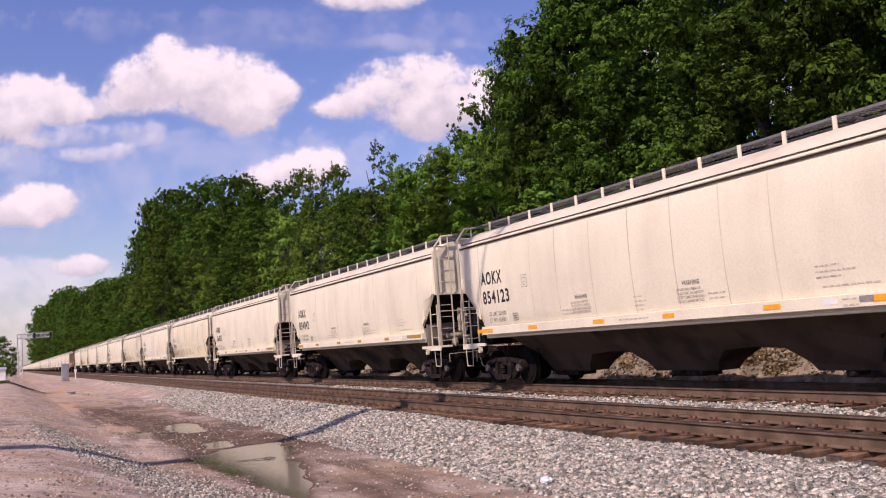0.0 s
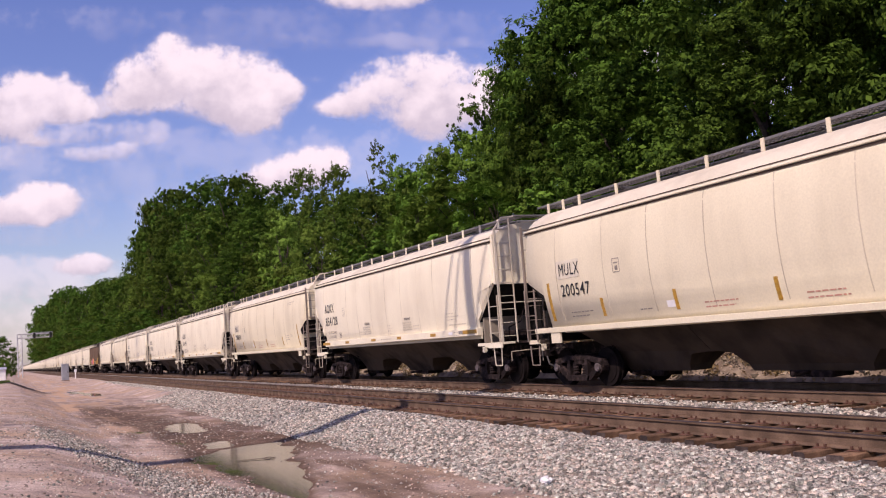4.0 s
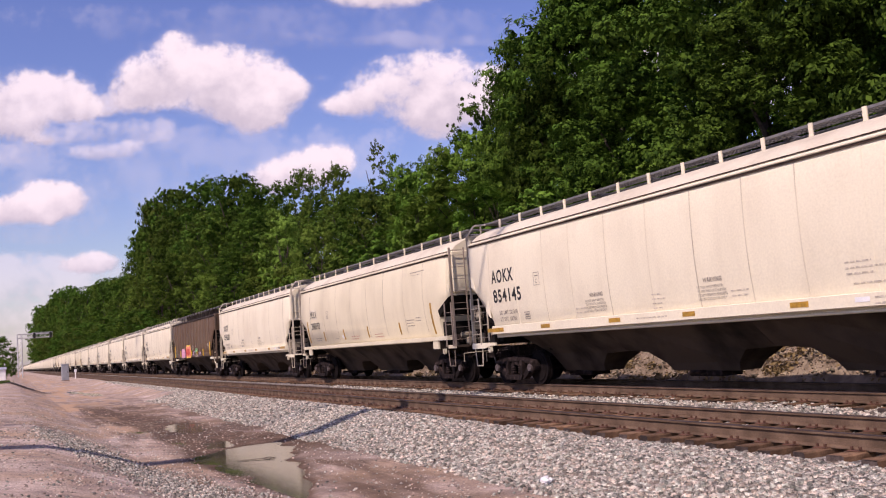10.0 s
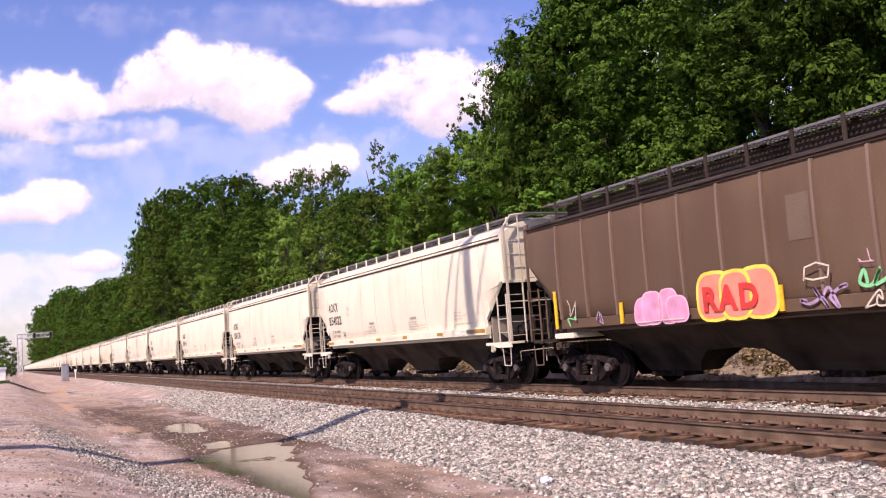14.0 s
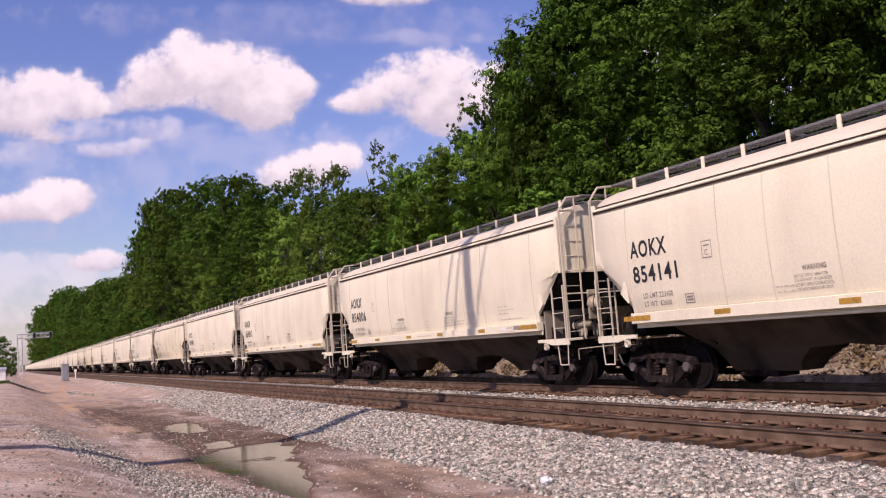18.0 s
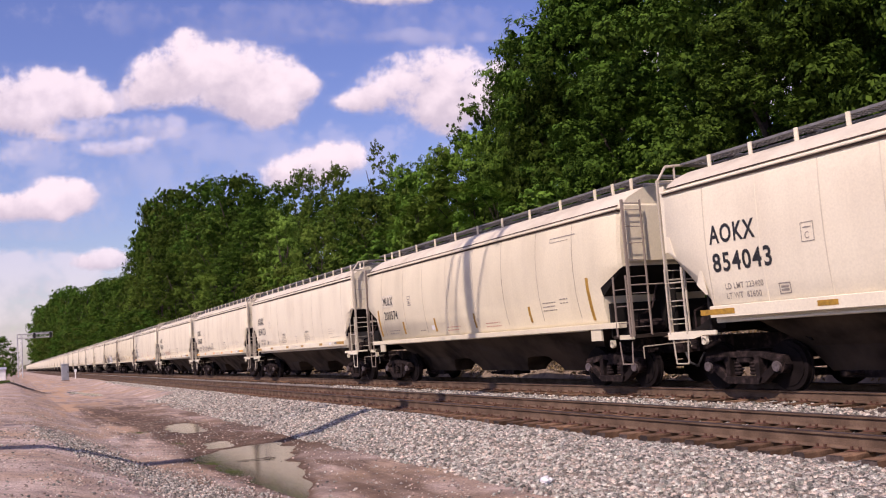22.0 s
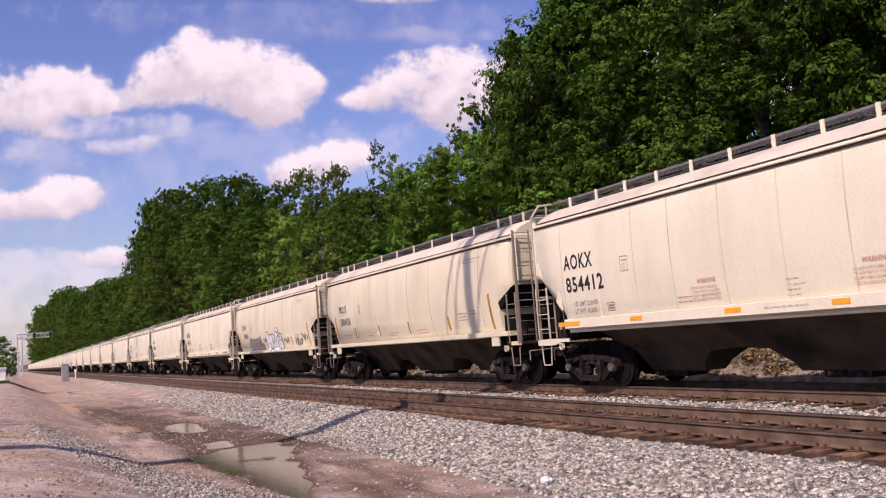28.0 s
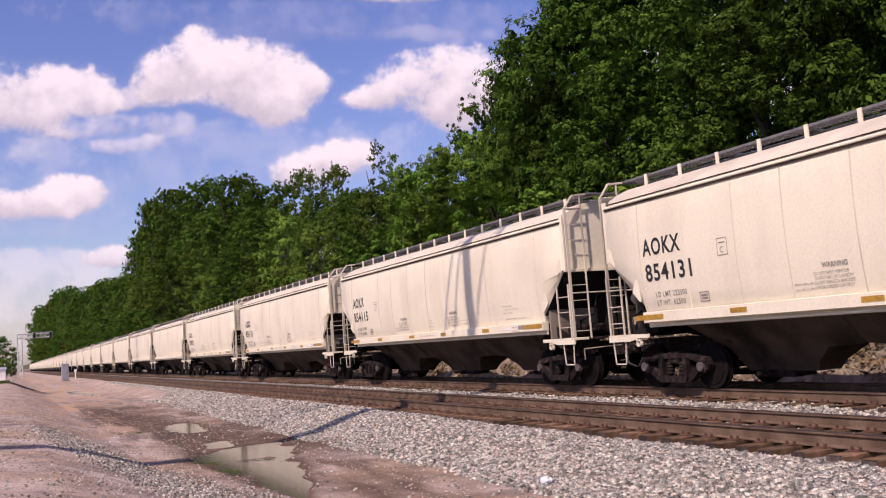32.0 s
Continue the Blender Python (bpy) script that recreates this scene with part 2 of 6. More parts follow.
def box(bm, x0, x1, y0, y1, z0, z1, bevel=0.0):
    made = bmesh.ops.create_cube(bm, size=1.0)["verts"]
    bmesh.ops.transform(bm, verts=made, matrix=Matrix.LocRotScale(((x0 + x1) / 2, (y0 + y1) / 2, (z0 + z1) / 2), None, (abs(x1 - x0), abs(y1 - y0), abs(z1 - z0))))
    if bevel:
        edges = {e for v in made for e in v.link_edges}
        bmesh.ops.bevel(bm, geom=list(edges), offset=bevel, segments=1, affect="EDGES")
    return made


def tube(bm, a, b, r, n=6, r2=None):
    a, b = Vector(a), Vector(b)
    way = b - a
    m = Matrix.Translation((a + b) / 2) @ way.to_track_quat("Z", "Y").to_matrix().to_4x4()
    bmesh.ops.create_cone(bm, cap_ends=True, segments=n, radius1=r, radius2=r if r2 is None else r2, depth=way.length, matrix=m)


def path_tube(bm, points, r, n=6):
    for a, b in zip(points, points[1:]):
        tube(bm, a, b, r, n)


def prism(bm, outline, y0, y1):
    """A solid with the outline (x, z) between two places along y."""
    front = [bm.verts.new((x, y0, z)) for x, z in outline]
    back = [bm.verts.new((x, y1, z)) for x, z in outline]
    n = len(outline)
    for i in range(n):
        j = (i + 1) % n
        bm.faces.new((front[i], front[j], back[j], back[i]))
    bm.faces.new(front[::-1])
    bm.faces.new(back)
    bmesh.ops.recalc_face_normals(bm, faces=bm.faces)


def slab(bm, outline, x0, x1):
    """A solid with the outline (y, z) between two places along x."""
    a = [bm.verts.new((x0, y, z)) for y, z in outline]
    b = [bm.verts.new((x1, y, z)) for y, z in outline]
    n = len(outline)
    for i in range(n):
        j = (i + 1) % n
        bm.faces.new((a[i], a[j], b[j], b[i]))
    bm.faces.new(a[::-1])
    bm.faces.new(b)
    bmesh.ops.recalc_face_normals(bm, faces=bm.faces)


# ---- ground ----
NEAR_X, FAR_X = 9.08 + 0.753, 12.967 + 0.753      # middles of the two tracks
NEAR_Z = -0.064                                    # railhead of the nearer track
WATER = -0.505
rng = np.random.default_rng(4)


def waves(x, y, seed, size):
    """Smooth uneven relief of about -1 to 1, with lumps of that size."""
    r = np.random.default_rng(seed)
    out = 0
    for i in range(7):
        a, k = r.uniform(0, 6.28), r.uniform(0.6, 1.9) / size
        out = out + np.sin((x * np.cos(a) + y * np.sin(a)) * k * 2 + r.uniform(0, 6.28)) / 3.2
    return out


# (from y, to y, middle x at both, half width at both, depth)
PUDDLES = ((11.6, 19.0, 3.4, 4.4, 0.12, 0.95, 0.14), (23.6, 28.6, 4.25, 4.45, 0.4, 0.42, 0.1), (19.3, 20.6, 4.0, 4.15, 0.22, 0.22, 0.09), (59.0, 76.0, 4.9, 3.8, 0.45, 0.35, 0.12))


def ground_height(x, y):
    x, y = np.asarray(x, float), np.asarray(y, float)
    base = np.interp(x, [-400, -30, -6, -0.2, 0.5, 1.0, 1.5, 2.1, 3.1, 6.1, 7.1, 7.8, 8.35, 8.5, 11.2, 11.6, 12.4, 15.2, 16.4, 18.2, 18.8, 19.5, 21.0, 22.2, 26, 60, 3000],
                     [-0.3, 0.1, 0.28, 0.26, 0.17, 0.0, -0.18, -0.40, -0.47, -0.46, -0.26, -0.16, -0.27, -0.33, -0.33, -0.27, -0.25, -0.25, -0.95, -0.95, -0.42, 0.2, 1.15, 1.5, 1.4, 3, 3])
    z = base + 0.018 * waves(x, y, 1, 1.3) + 0.008 * waves(x, y, 2, 0.35)
    z = z + np.where((x > 18.8) & (x < 30), 0.28 * waves(x, y, 5, 2.2) + 0.1 * waves(x, y, 6, 0.7), 0)
    for y0, y1, x0, x1, h0, h1, depth in PUDDLES:
        u = np.clip((y - y0) / (y1 - y0), 0, 1)
        d = ((x - x0 - (x1 - x0) * u) / (h0 + (h1 - h0) * u)) ** 2 + np.abs((y - (y0 + y1) / 2) / (y1 - y0) * 2) ** 4 + 0.42 * waves(x, y, 8, 0.6)
        z = z - depth * np.exp(-np.clip(d, 0, 20) * 0.9)
    z = z - 0.13 * np.exp(-((x - 7.85) / 0.5) ** 2) * np.clip((18 - y) / 6, 0, 1)
    z = z + 0.5 * np.exp(-((x - 3.6) / 2.6) ** 2 - ((y - 112) / 22) ** 2)
    hill = np.clip((x - 24) / 30, 0, 1) * np.clip((y - 90) / 250, 0, 1)
    return z + 14 * hill * hill * (3 - 2 * hill)


def spaced(lo, hi, near_lo, near_hi, step, growth):
    mid = list(np.arange(near_lo, near_hi, step))
    up, s = [near_hi], step
    while up[-1] < hi:
        s *= growth
        up.append(up[-1] + s)
    down, s = [near_lo - step], step
    while down[-1] > lo:
        s *= growth
        down.append(down[-1] - s)
    return np.array(down[::-1] + mid + up)


def make_ground():
    gx = spaced(-3500, 3500, -2.0, 9.0, 0.09, 1.09)
    gy = spaced(-1500, 4500, 6.0, 40.0, 0.16, 1.06)
    xx, yy = np.meshgrid(gx, gy)
    zz = ground_height(xx, yy)
    verts = np.stack([xx, yy, zz], -1).reshape(-1, 3)
    nx, ny = len(gx), len(gy)
    i = (np.arange(ny - 1)[:, None] * nx + np.arange(nx - 1)[None]).ravel()
    faces = np.stack([i, i + 1, i + nx + 1, i + nx], -1)

    m = bpy.data.materials.new("dirt_and_gravel")
    m.use_nodes = True
    n, l = m.node_tree.nodes, m.node_tree.links
    bsdf = n["Principled BSDF"]
    geo = n.new("ShaderNodeNewGeometry")
    sep = n.new("ShaderNodeSeparateXYZ")
    l.new(geo.outputs["Position"], sep.inputs[0])

    def tex(scale, detail=4):
        t = n.new("ShaderNodeTexNoise")
        t.inputs["Scale"].default_value, t.inputs["Detail"].default_value = scale, detail
        l.new(geo.outputs["Position"], t.inputs["Vector"])
        return t.outputs["Fac"]

    def span(src, a, b, c=0.0, d=1.0):
        r = n.new("ShaderNodeMapRange")
        for key, v in (("From Min", a), ("From Max", b), ("To Min", c), ("To Max", d)):
            r.inputs[key].default_value = v
        l.new(src, r.inputs["Value"])
        return r.outputs["Result"]

    def math_node(op, a, b):
        q = n.new("ShaderNodeMath")
        q.operation = op
        for k, v in enumerate((a, b)):
            if isinstance(v, (int, float)):
                q.inputs[k].default_value = v
            else:
                l.new(v, q.inputs[k])
        return q.outputs[0]

    def blend(f, a, b, kind="MIX"):
        q = n.new("ShaderNodeMix")
        q.data_type, q.blend_type = "RGBA", kind
        for key, v in (("Factor", f), ("A", a), ("B", b)):
            if isinstance(v, tuple):
                q.inputs[key].default_value = (*v, 1)
            elif isinstance(v, (int, float)):
                q.inputs[key].default_value = v
            else:
                l.new(v, q.inputs[key])
        return q.outputs["Result"]

    dirt = blend(span(tex(0.9, 6), 0.35, 0.65), (0.37, 0.27, 0.215), (0.60, 0.485, 0.425))
    dirt = blend(span(tex(0.33, 5), 0.45, 0.62), dirt, (0.44, 0.30, 0.20))
    dirt = blend(span(tex(1.7, 8), 0.5, 0.66), dirt, (0.27, 0.205, 0.175))
    dirt = blend(span(tex(7, 6), 0.5, 0.7, 0, 0.6), dirt, (0.24, 0.19, 0.165))
    dirt = blend(1.0, dirt, span(tex(38, 3), 0.3, 0.7, 0.62, 1.25), "MULTIPLY")
    vor = n.new("ShaderNodeTexVoronoi")
    vor.inputs["Scale"].default_value = 19
    l.new(geo.outputs["Position"], vor.inputs["Vector"])
    bw = n.new("ShaderNodeRGBToBW")
    l.new(vor.outputs["Color"], bw.inputs[0])
    gravel = blend(span(bw.outputs[0], 0.1, 0.9), (0.20, 0.175, 0.155), (0.58, 0.515, 0.465))
    gravel = blend(1.0, gravel, span(vor.outputs["Distance"], 0.0, 0.6, 1.15, 0.55), "MULTIPLY")
    # gravel by the tracks, and in a spread heap of crushed stone nearer the road side
    edge = math_node("ADD", sep.outputs["X"], span(tex(0.8, 5), 0.2, 0.8, -0.9, 0.9))
    start = math_node("SUBTRACT", edge, span(sep.outputs["Y"], 26, 60, 0, 1.9))
    on_bed = math_node("MULTIPLY", span(start, 5.6, 6.4), span(edge, 15.6, 16.6, 1, 0))
    colour = blend(on_bed, dirt, gravel)
    # damp mud round the puddles
    low = span(sep.outputs["Z"], -0.495, -0.45, 1.0, 0.0)
    near_puddle = math_node("MULTIPLY", span(edge, 2.0, 2.7), span(edge, 5.6, 6.2, 1, 0))
    near_puddle = math_node("MULTIPLY", near_puddle, span(sep.outputs["Y"], 40, 62, 1, 0))
    low = math_node("MULTIPLY", low, near_puddle)
    along = n.new("ShaderNodeMapping")
    along.inputs["Scale"].default_value = (1.5, 0.22, 1)
    l.new(geo.outputs["Position"], along.inputs["Vector"])
    streaks = n.new("ShaderNodeTexNoise")
    streaks.inputs["Scale"].default_value, streaks.inputs["Detail"].default_value = 1.1, 6
    l.new(along.outputs[0], streaks.inputs["Vector"])
    damp = math_node("MAXIMUM", low, math_node("MULTIPLY", near_puddle, span(streaks.outputs["Fac"], 0.46, 0.6, 0, 0.9)))
    # wet brown mud in a broad rut that runs towards the puddle
    wander = math_node("ADD", sep.outputs["X"], span(streaks.outputs["Fac"], 0.25, 0.75, -0.75, 0.75))
    wander = math_node("ABSOLUTE", math_node("SUBTRACT", math_node("ADD", wander, math_node("MULTIPLY", sep.outputs["Y"], 0.06)), 5.55), 0.0)
    half = span(sep.outputs["Y"], 14, 48, 1.45, 0.45)
    rut = math_node("MULTIPLY", span(math_node("SUBTRACT", wander, half), -0.3, 0.15, 1, 0), math_node("MULTIPLY", span(sep.outputs["Y"], 13.5, 17.5), span(sep.outputs["Y"], 40, 50, 1, 0)))
    damp = math_node("MAXIMUM", damp, rut)
    # rain-washed sand in long tongues on both sides of it
    sand = math_node("MULTIPLY", span(streaks.outputs["Fac"], 0.52, 0.40), math_node("MULTIPLY", span(edge, 0.6, 1.6), span(edge, 4.6, 5.4, 1, 0)))
    colour = blend(math_node("MULTIPLY", sand, span(sep.outputs["Y"], 20, 30)), colour, (0.46, 0.30, 0.19))
    colour = blend(damp, colour, blend(span(tex(2.6, 5), 0.35, 0.65), (0.08, 0.048, 0.030), (0.15, 0.094, 0.062)))
    # the train's shade on the ditch behind the far track, painted as a dark strip
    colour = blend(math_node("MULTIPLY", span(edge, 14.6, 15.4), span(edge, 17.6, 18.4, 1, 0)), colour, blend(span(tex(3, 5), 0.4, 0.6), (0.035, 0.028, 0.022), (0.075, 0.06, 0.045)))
    # litter and earth under the trees
    colour = blend(span(sep.outputs["X"], 17.9, 18.7), colour, blend(span(tex(2.2, 5), 0.4, 0.6), (0.15, 0.11, 0.08), (0.27, 0.21, 0.155)))
    colour = blend(span(sep.outputs["X"], 21.4, 23.0), colour, blend(span(tex(1.5, 4), 0.4, 0.6), (0.06, 0.07, 0.025), (0.10, 0.085, 0.05)))
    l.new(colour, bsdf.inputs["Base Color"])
    rough = span(damp, 0, 1, 0.95, 0.8)
    bsdf.inputs["Specular IOR Level"].default_value = 0.2
    l.new(rough, bsdf.inputs["Roughness"])
    bump = n.new("ShaderNodeBump")
    bump.inputs["Strength"].default_value, bump.inputs["Distance"].default_value = 0.8, 0.03
    height = math_node("ADD", tex(45, 3), math_node("MULTIPLY", on_bed, span(vor.outputs["Distance"], 0, 0.6, 1.5, 0)))
    l.new(height, bump.inputs["Height"])
    l.new(bump.outputs["Normal"], bsdf.inputs["Normal"])
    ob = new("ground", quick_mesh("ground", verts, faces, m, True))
    tagged(ob, "pinkish dirt and grey gravel beside the railway tracks", "ground", kind="structure")


def make_puddle():
    m = bpy.data.materials.new("muddy_water")
    m.use_nodes = True
    n, l = m.node_tree.nodes, m.node_tree.links
    bsdf = n["Principled BSDF"]
    bsdf.inputs["Base Color"].default_value = (0.07, 0.055, 0.04, 1)
    bsdf.inputs["Roughness"].default_value = 0.09
    bsdf.inputs["IOR"].default_value = 1.33
    noise_tex = n.new("ShaderNodeTexNoise")
    noise_tex.inputs["Scale"].default_value = 5
    b = n.new("ShaderNodeBump")
    b.inputs["Strength"].default_value, b.inputs["Distance"].default_value = 0.03, 0.02
    l.new(noise_tex.outputs["Fac"], b.inputs["Height"])
    l.new(b.outputs["Normal"], bsdf.inputs["Normal"])
    for y0, y1, x0, x1, h0, h1, depth in PUDDLES[:2] + PUDDLES[3:]:
        px, py, sx, sy = (x0 + x1) / 2, (y0 + y1) / 2, max(h0, h1), (y1 - y0) / 2
        bm = bmesh.new()
        bmesh.ops.create_circle(bm, cap_ends=True, segments=40, radius=1)
        bmesh.ops.scale(bm, vec=(sx * 2.1, sy * 1.7, 1), verts=bm.verts)
        ob = part("puddle", bm, m)
        ob.location = (px, py, WATER)
        tagged(ob, "shallow muddy puddle lying in the dirt track", "puddle", "puddles", "structure")


def lumps(centres, sizes, r, flat=0.85):
    """Angular stones: cubes with shifted corners, at the centres."""
    n = len(centres)
    unit = np.array([(x, y, z) for x in (-1, 1) for y in (-1, 1) for z in (-1, 1)], float) * 0.5
    v = unit[None] * r.uniform(0.55, 1.15, (n, 8, 1)) + r.uniform(-0.14, 0.14, (n, 8, 3))
    v[:, :, 2] *= flat
    v *= sizes[:, None, None]
    a, b = r.uniform(0, 6.28, n), r.uniform(-0.7, 0.7, n)
    ca, sa, cb, sb = np.cos(a)[:, None], np.sin(a)[:, None], np.cos(b)[:, None], np.sin(b)[:, None]
    x, y, z = v[..., 0] * cb - v[..., 2] * sb, v[..., 1], v[..., 0] * sb + v[..., 2] * cb
    v = np.stack([x * ca - y * sa, x * sa + y * ca, z], -1) + centres[:, None]
    quads = np.array([(0, 1, 3, 2), (4, 6, 7, 5), (0, 4, 5, 1), (2, 3, 7, 6), (0, 2, 6, 4), (1, 5, 7, 3)])
    faces = (quads[None] + (np.arange(n) * 8)[:, None, None]).reshape(-1, 4)
    return v.reshape(-1, 3), faces


def make_ballast():
    spots = []
    for n, x0, x1, y0, y1, s0, s1 in ((58000, 5.5, 8.42, 5.5, 22, 0.022, 0.058), (20000, 5.6, 8.42, 22, 45, 0.03, 0.06), (5000, 7.3, 8.55, 45, 85, 0.04, 0.065),
                                      (6000, 9.1, 10.6, 6, 32, 0.03, 0.055), (18000, 10.9, 12.9, 6, 36, 0.03, 0.065),
                                      (5000, 13.0, 17.0, 8, 45, 0.05, 0.09), (6000, -2, 5.9, 6, 30, 0.010, 0.030)):
        x, y = rng.uniform(x0, x1, n), y0 + (y1 - y0) * rng.uniform(0, 1, n) ** 1.25
        if x0 == 5.5 or x0 == 5.6:
            keep = x > 6.0 + 0.35 * waves(x, y, 9, 1.2) - rng.exponential(0.25, n)
            x, y = x[keep], y[keep]
        s = s0 + (s1 * 1.1 - s0) * rng.uniform(0, 1, len(x)) ** 1.7
        spots.append((x, y, s))
    # a spread of dark crushed stone in the dirt
    n = 9000
    u = rng.uniform(0, 1, n)
    x, y = 0.75 + 2.1 * u + rng.normal(0, 0.28, n), 20.0 - 10.5 * u + rng.normal(0, 1.0, n)
    spots.append((x, y, rng.uniform(0.014, 0.042, n)))
    x, y, s = (np.concatenate(c) for c in zip(*spots))
    z = ground_height(x, y) + s * rng.uniform(-0.1, 0.32, len(x))
    keep = z > WATER - 0.01
    v, f = lumps(np.stack([x, y, z], -1)[keep], s[keep], rng)
    ob = new("ballast", quick_mesh("ballast", v, f, M_STONE))
    tagged(ob, "loose angular grey ballast stones along the tracks", "gravel", kind="stuff")
    n = 26000
    x, y = rng.uniform(-2.5, 5.2, n), 7 + 36 * rng.uniform(0, 1, n) ** 1.3
    keep = rng.uniform(0, 1, n) < 0.55 + 0.45 * np.clip(waves(x, y, 14, 1.6), -1, 1)
    x, y = x[keep], y[keep]
    q = 0.008 + 0.026 * rng.uniform(0, 1, len(x)) ** 2.2
    z = ground_height(x, y) + q * 0.1
    keep = z > WATER
    v, f = lumps(np.stack([x, y, z], -1)[keep], q[keep], rng, 0.6)
    tagged(new("pebbles", quick_mesh("pebbles", v, f, M_PEBBLE)), "small pinkish tan pebbles scattered over the dirt", "pebbles", kind="stuff")
    # one pale stone that stands out
    knobs = rng.normal(0, 1, (16, 3)) * np.array([0.032, 0.032, 0.015]) + np.array([5.9, 9.6, float(ground_height(5.9, 9.6)) + 0.05])
    v, f = lumps(knobs, rng.uniform(0.03, 0.07, 16), rng)
    tagged(new("pale_stone", quick_mesh("pale_stone", v, f, M_WHITE)), "pale whitish stone lying on the grey ballast", "stone")


# ---- tracks ----
RAIL_OUTLINE = [(-0.076, -0.185), (0.076, -0.185), (0.076, -0.172), (0.012, -0.155), (0.009, -0.05), (0.034, -0.036), (0.037, -0.008), (0.028, 0.0),
                (-0.028, 0.0), (-0.037, -0.008), (-0.034, -0.036), (-0.009, -0.05), (-0.012, -0.155), (-0.076, -0.172)]


def make_track(label, mid, top, first_parts):
    root = new("railway_track")
    root.location = (mid, 0, top)
    tagged(root, label, "railway track", "railway tracks")
    for side in (-1, 1):
        bm = bmesh.new()
        prism(bm, RAIL_OUTLINE, -80, 1400)
        bmesh.ops.translate(bm, verts=bm.verts, vec=(side * 0.753, 0, 0))
        bm.normal_update()
        for f in bm.faces:
            if f.normal.z > 0.6 and f.calc_center_median().z > -0.01:
                f.material_index = 1
        part("rail", bm, [M_RAIL, M_HEAD], root, "rusty steel rail with a worn shiny head")
    r = random.Random(int(mid * 10))
    shapes = []
    for k in range(6):
        bm = bmesh.new()
        box(bm, -1.28, 1.28, -0.11, 0.11, -0.36, -0.19, 0.012)
        for v in bm.verts:
            v.co += Vector((r.uniform(-0.03, 0.03), r.uniform(-0.012, 0.012), r.uniform(-0.006, 0.006)))
        bm.normal_update()
        for f in bm.faces:
            f.material_index = 1 if abs(f.normal.x) > 0.6 else 0
        me = bpy.data.meshes.new("tie")
        bm.to_mesh(me)
        bm.free()
        me.materials.append(M_TIE)
        me.materials.append(M_TIEEND)
        shapes.append(me)
    bm = bmesh.new()
    box(bm, -0.18, 0.18, -0.095, 0.095, -0.189, -0.174, 0.004)
    for sx in (-0.12, 0.12):
        for sy in (-0.06, 0.06):
            box(bm, sx - 0.014, sx + 0.014, sy - 0.014, sy + 0.014, -0.17, -0.135)
    plate = bpy.data.meshes.new("tie_plate")
    bm.to_mesh(plate)
    bm.free()
    plate.materials.append(M_PLATE)
    rest = bmesh.new()
    y, count = -6.0, 0
    while y < 420:
        turn, jog = r.uniform(-0.7, 0.7), r.uniform(-0.05, 0.05)
        if count < first_parts:
            t = part("tie", shapes[count % 6], None, root)
            t.matrix_basis = pose(jog, y, 0, 0, 0, turn)
            if y < 45:
                for side in (-1, 1):
                    p = part("tie_plate", plate, None, t)
                    p.location = (side * 0.753 - jog, 0, 0)
        else:
            box(rest, -1.28 + jog, 1.28 + jog, y - 0.11, y + 0.11, -0.35, -0.185)
        y += 0.5 + r.uniform(-0.025, 0.025)
        count += 1
    ob = part("far_ties", rest, M_TIE, root, "weathered wooden ties farther along the track")
    ob["kind"] = "stuff"


make_ground()
make_puddle()
make_ballast()
make_track("rusty near railway track on wooden ties in ballast", NEAR_X, NEAR_Z, 175)
make_track("far railway track on which the train runs", FAR_X, 0.0, 160)


# ---- the train ----
def lettering(body, size, squeeze, mat, fat=0.0, spacing=1.0):
    """A flat mesh of words; x runs along the words, y up."""
    cu = bpy.data.curves.new("words", "FONT")
    cu.body, cu.size, cu.offset, cu.space_character = body, size, fat, spacing
    cu.resolution_u = 3
    ob = new("words", cu)
    me = bpy.data.meshes.new_from_object(ob)
    bpy.data.objects.remove(ob)
    me.transform(Matrix.Diagonal((squeeze, 1, 1, 1)))
    me.materials.clear()
    me.materials.append(mat)
    return me


def on_side(x, y, z):
    """The pose of flat lettering on the car's side that faces the nearer track."""
    return Matrix.Translation((x, y, z)) @ Matrix(((0, 0, -1, 0), (-1, 0, 0, 0), (0, 1, 0, 0), (0, 0, 0, 1)))


def applied(name, bm, mat, car, y, z, profile, lift=0.007, label="", kind=""):
    """Flat writing laid on the car's side so that it follows the bulge of the sheet."""
    ob = part(name, bm, mat, car, label, kind)
    for v in ob.data.vertices:
        v.co.z += side_x(profile, z + v.co.y) + lift
    ob.matrix_basis = on_side(0, y, z)
    return ob


def strips(rows):
    """Flat bars (x, y, width, height) in one mesh: writing too small to read."""
    bm = bmesh.new()
    for x, y, w, h in rows:
        vs = [bm.verts.new(c) for c in ((x, y, 0), (x + w, y, 0), (x + w, y + h, 0), (x, y + h, 0))]
        bm.faces.new(vs)
    return bm


def shell(bm, stations, half_outline):
    """A body lofted along y; stations: (y, lowest z, inset); half_outline: (x, z) upwards on one side."""
    rings = []
    for y, low, inset in stations:
        half = []
        for x, z in half_outline:
            half.append((max(0.0, x - inset * (1 if x > 0.3 else 0)), max(z, low)))
        full = [(-x, z) for x, z in half] + [(x, z) for x, z in half[::-1] if x > 0]
        rings.append([bm.verts.new((x, y, z)) for x, z in full])
    n = len(rings[0])
    for a, b in zip(rings, rings[1:]):
        for i in range(n):
            j = (i + 1) % n
            bm.faces.new((a[i], a[j], b[j], b[i]))
    bm.faces.new(rings[0])
    bm.faces.new(rings[-1])
    bmesh.ops.recalc_face_normals(bm, faces=bm.faces)


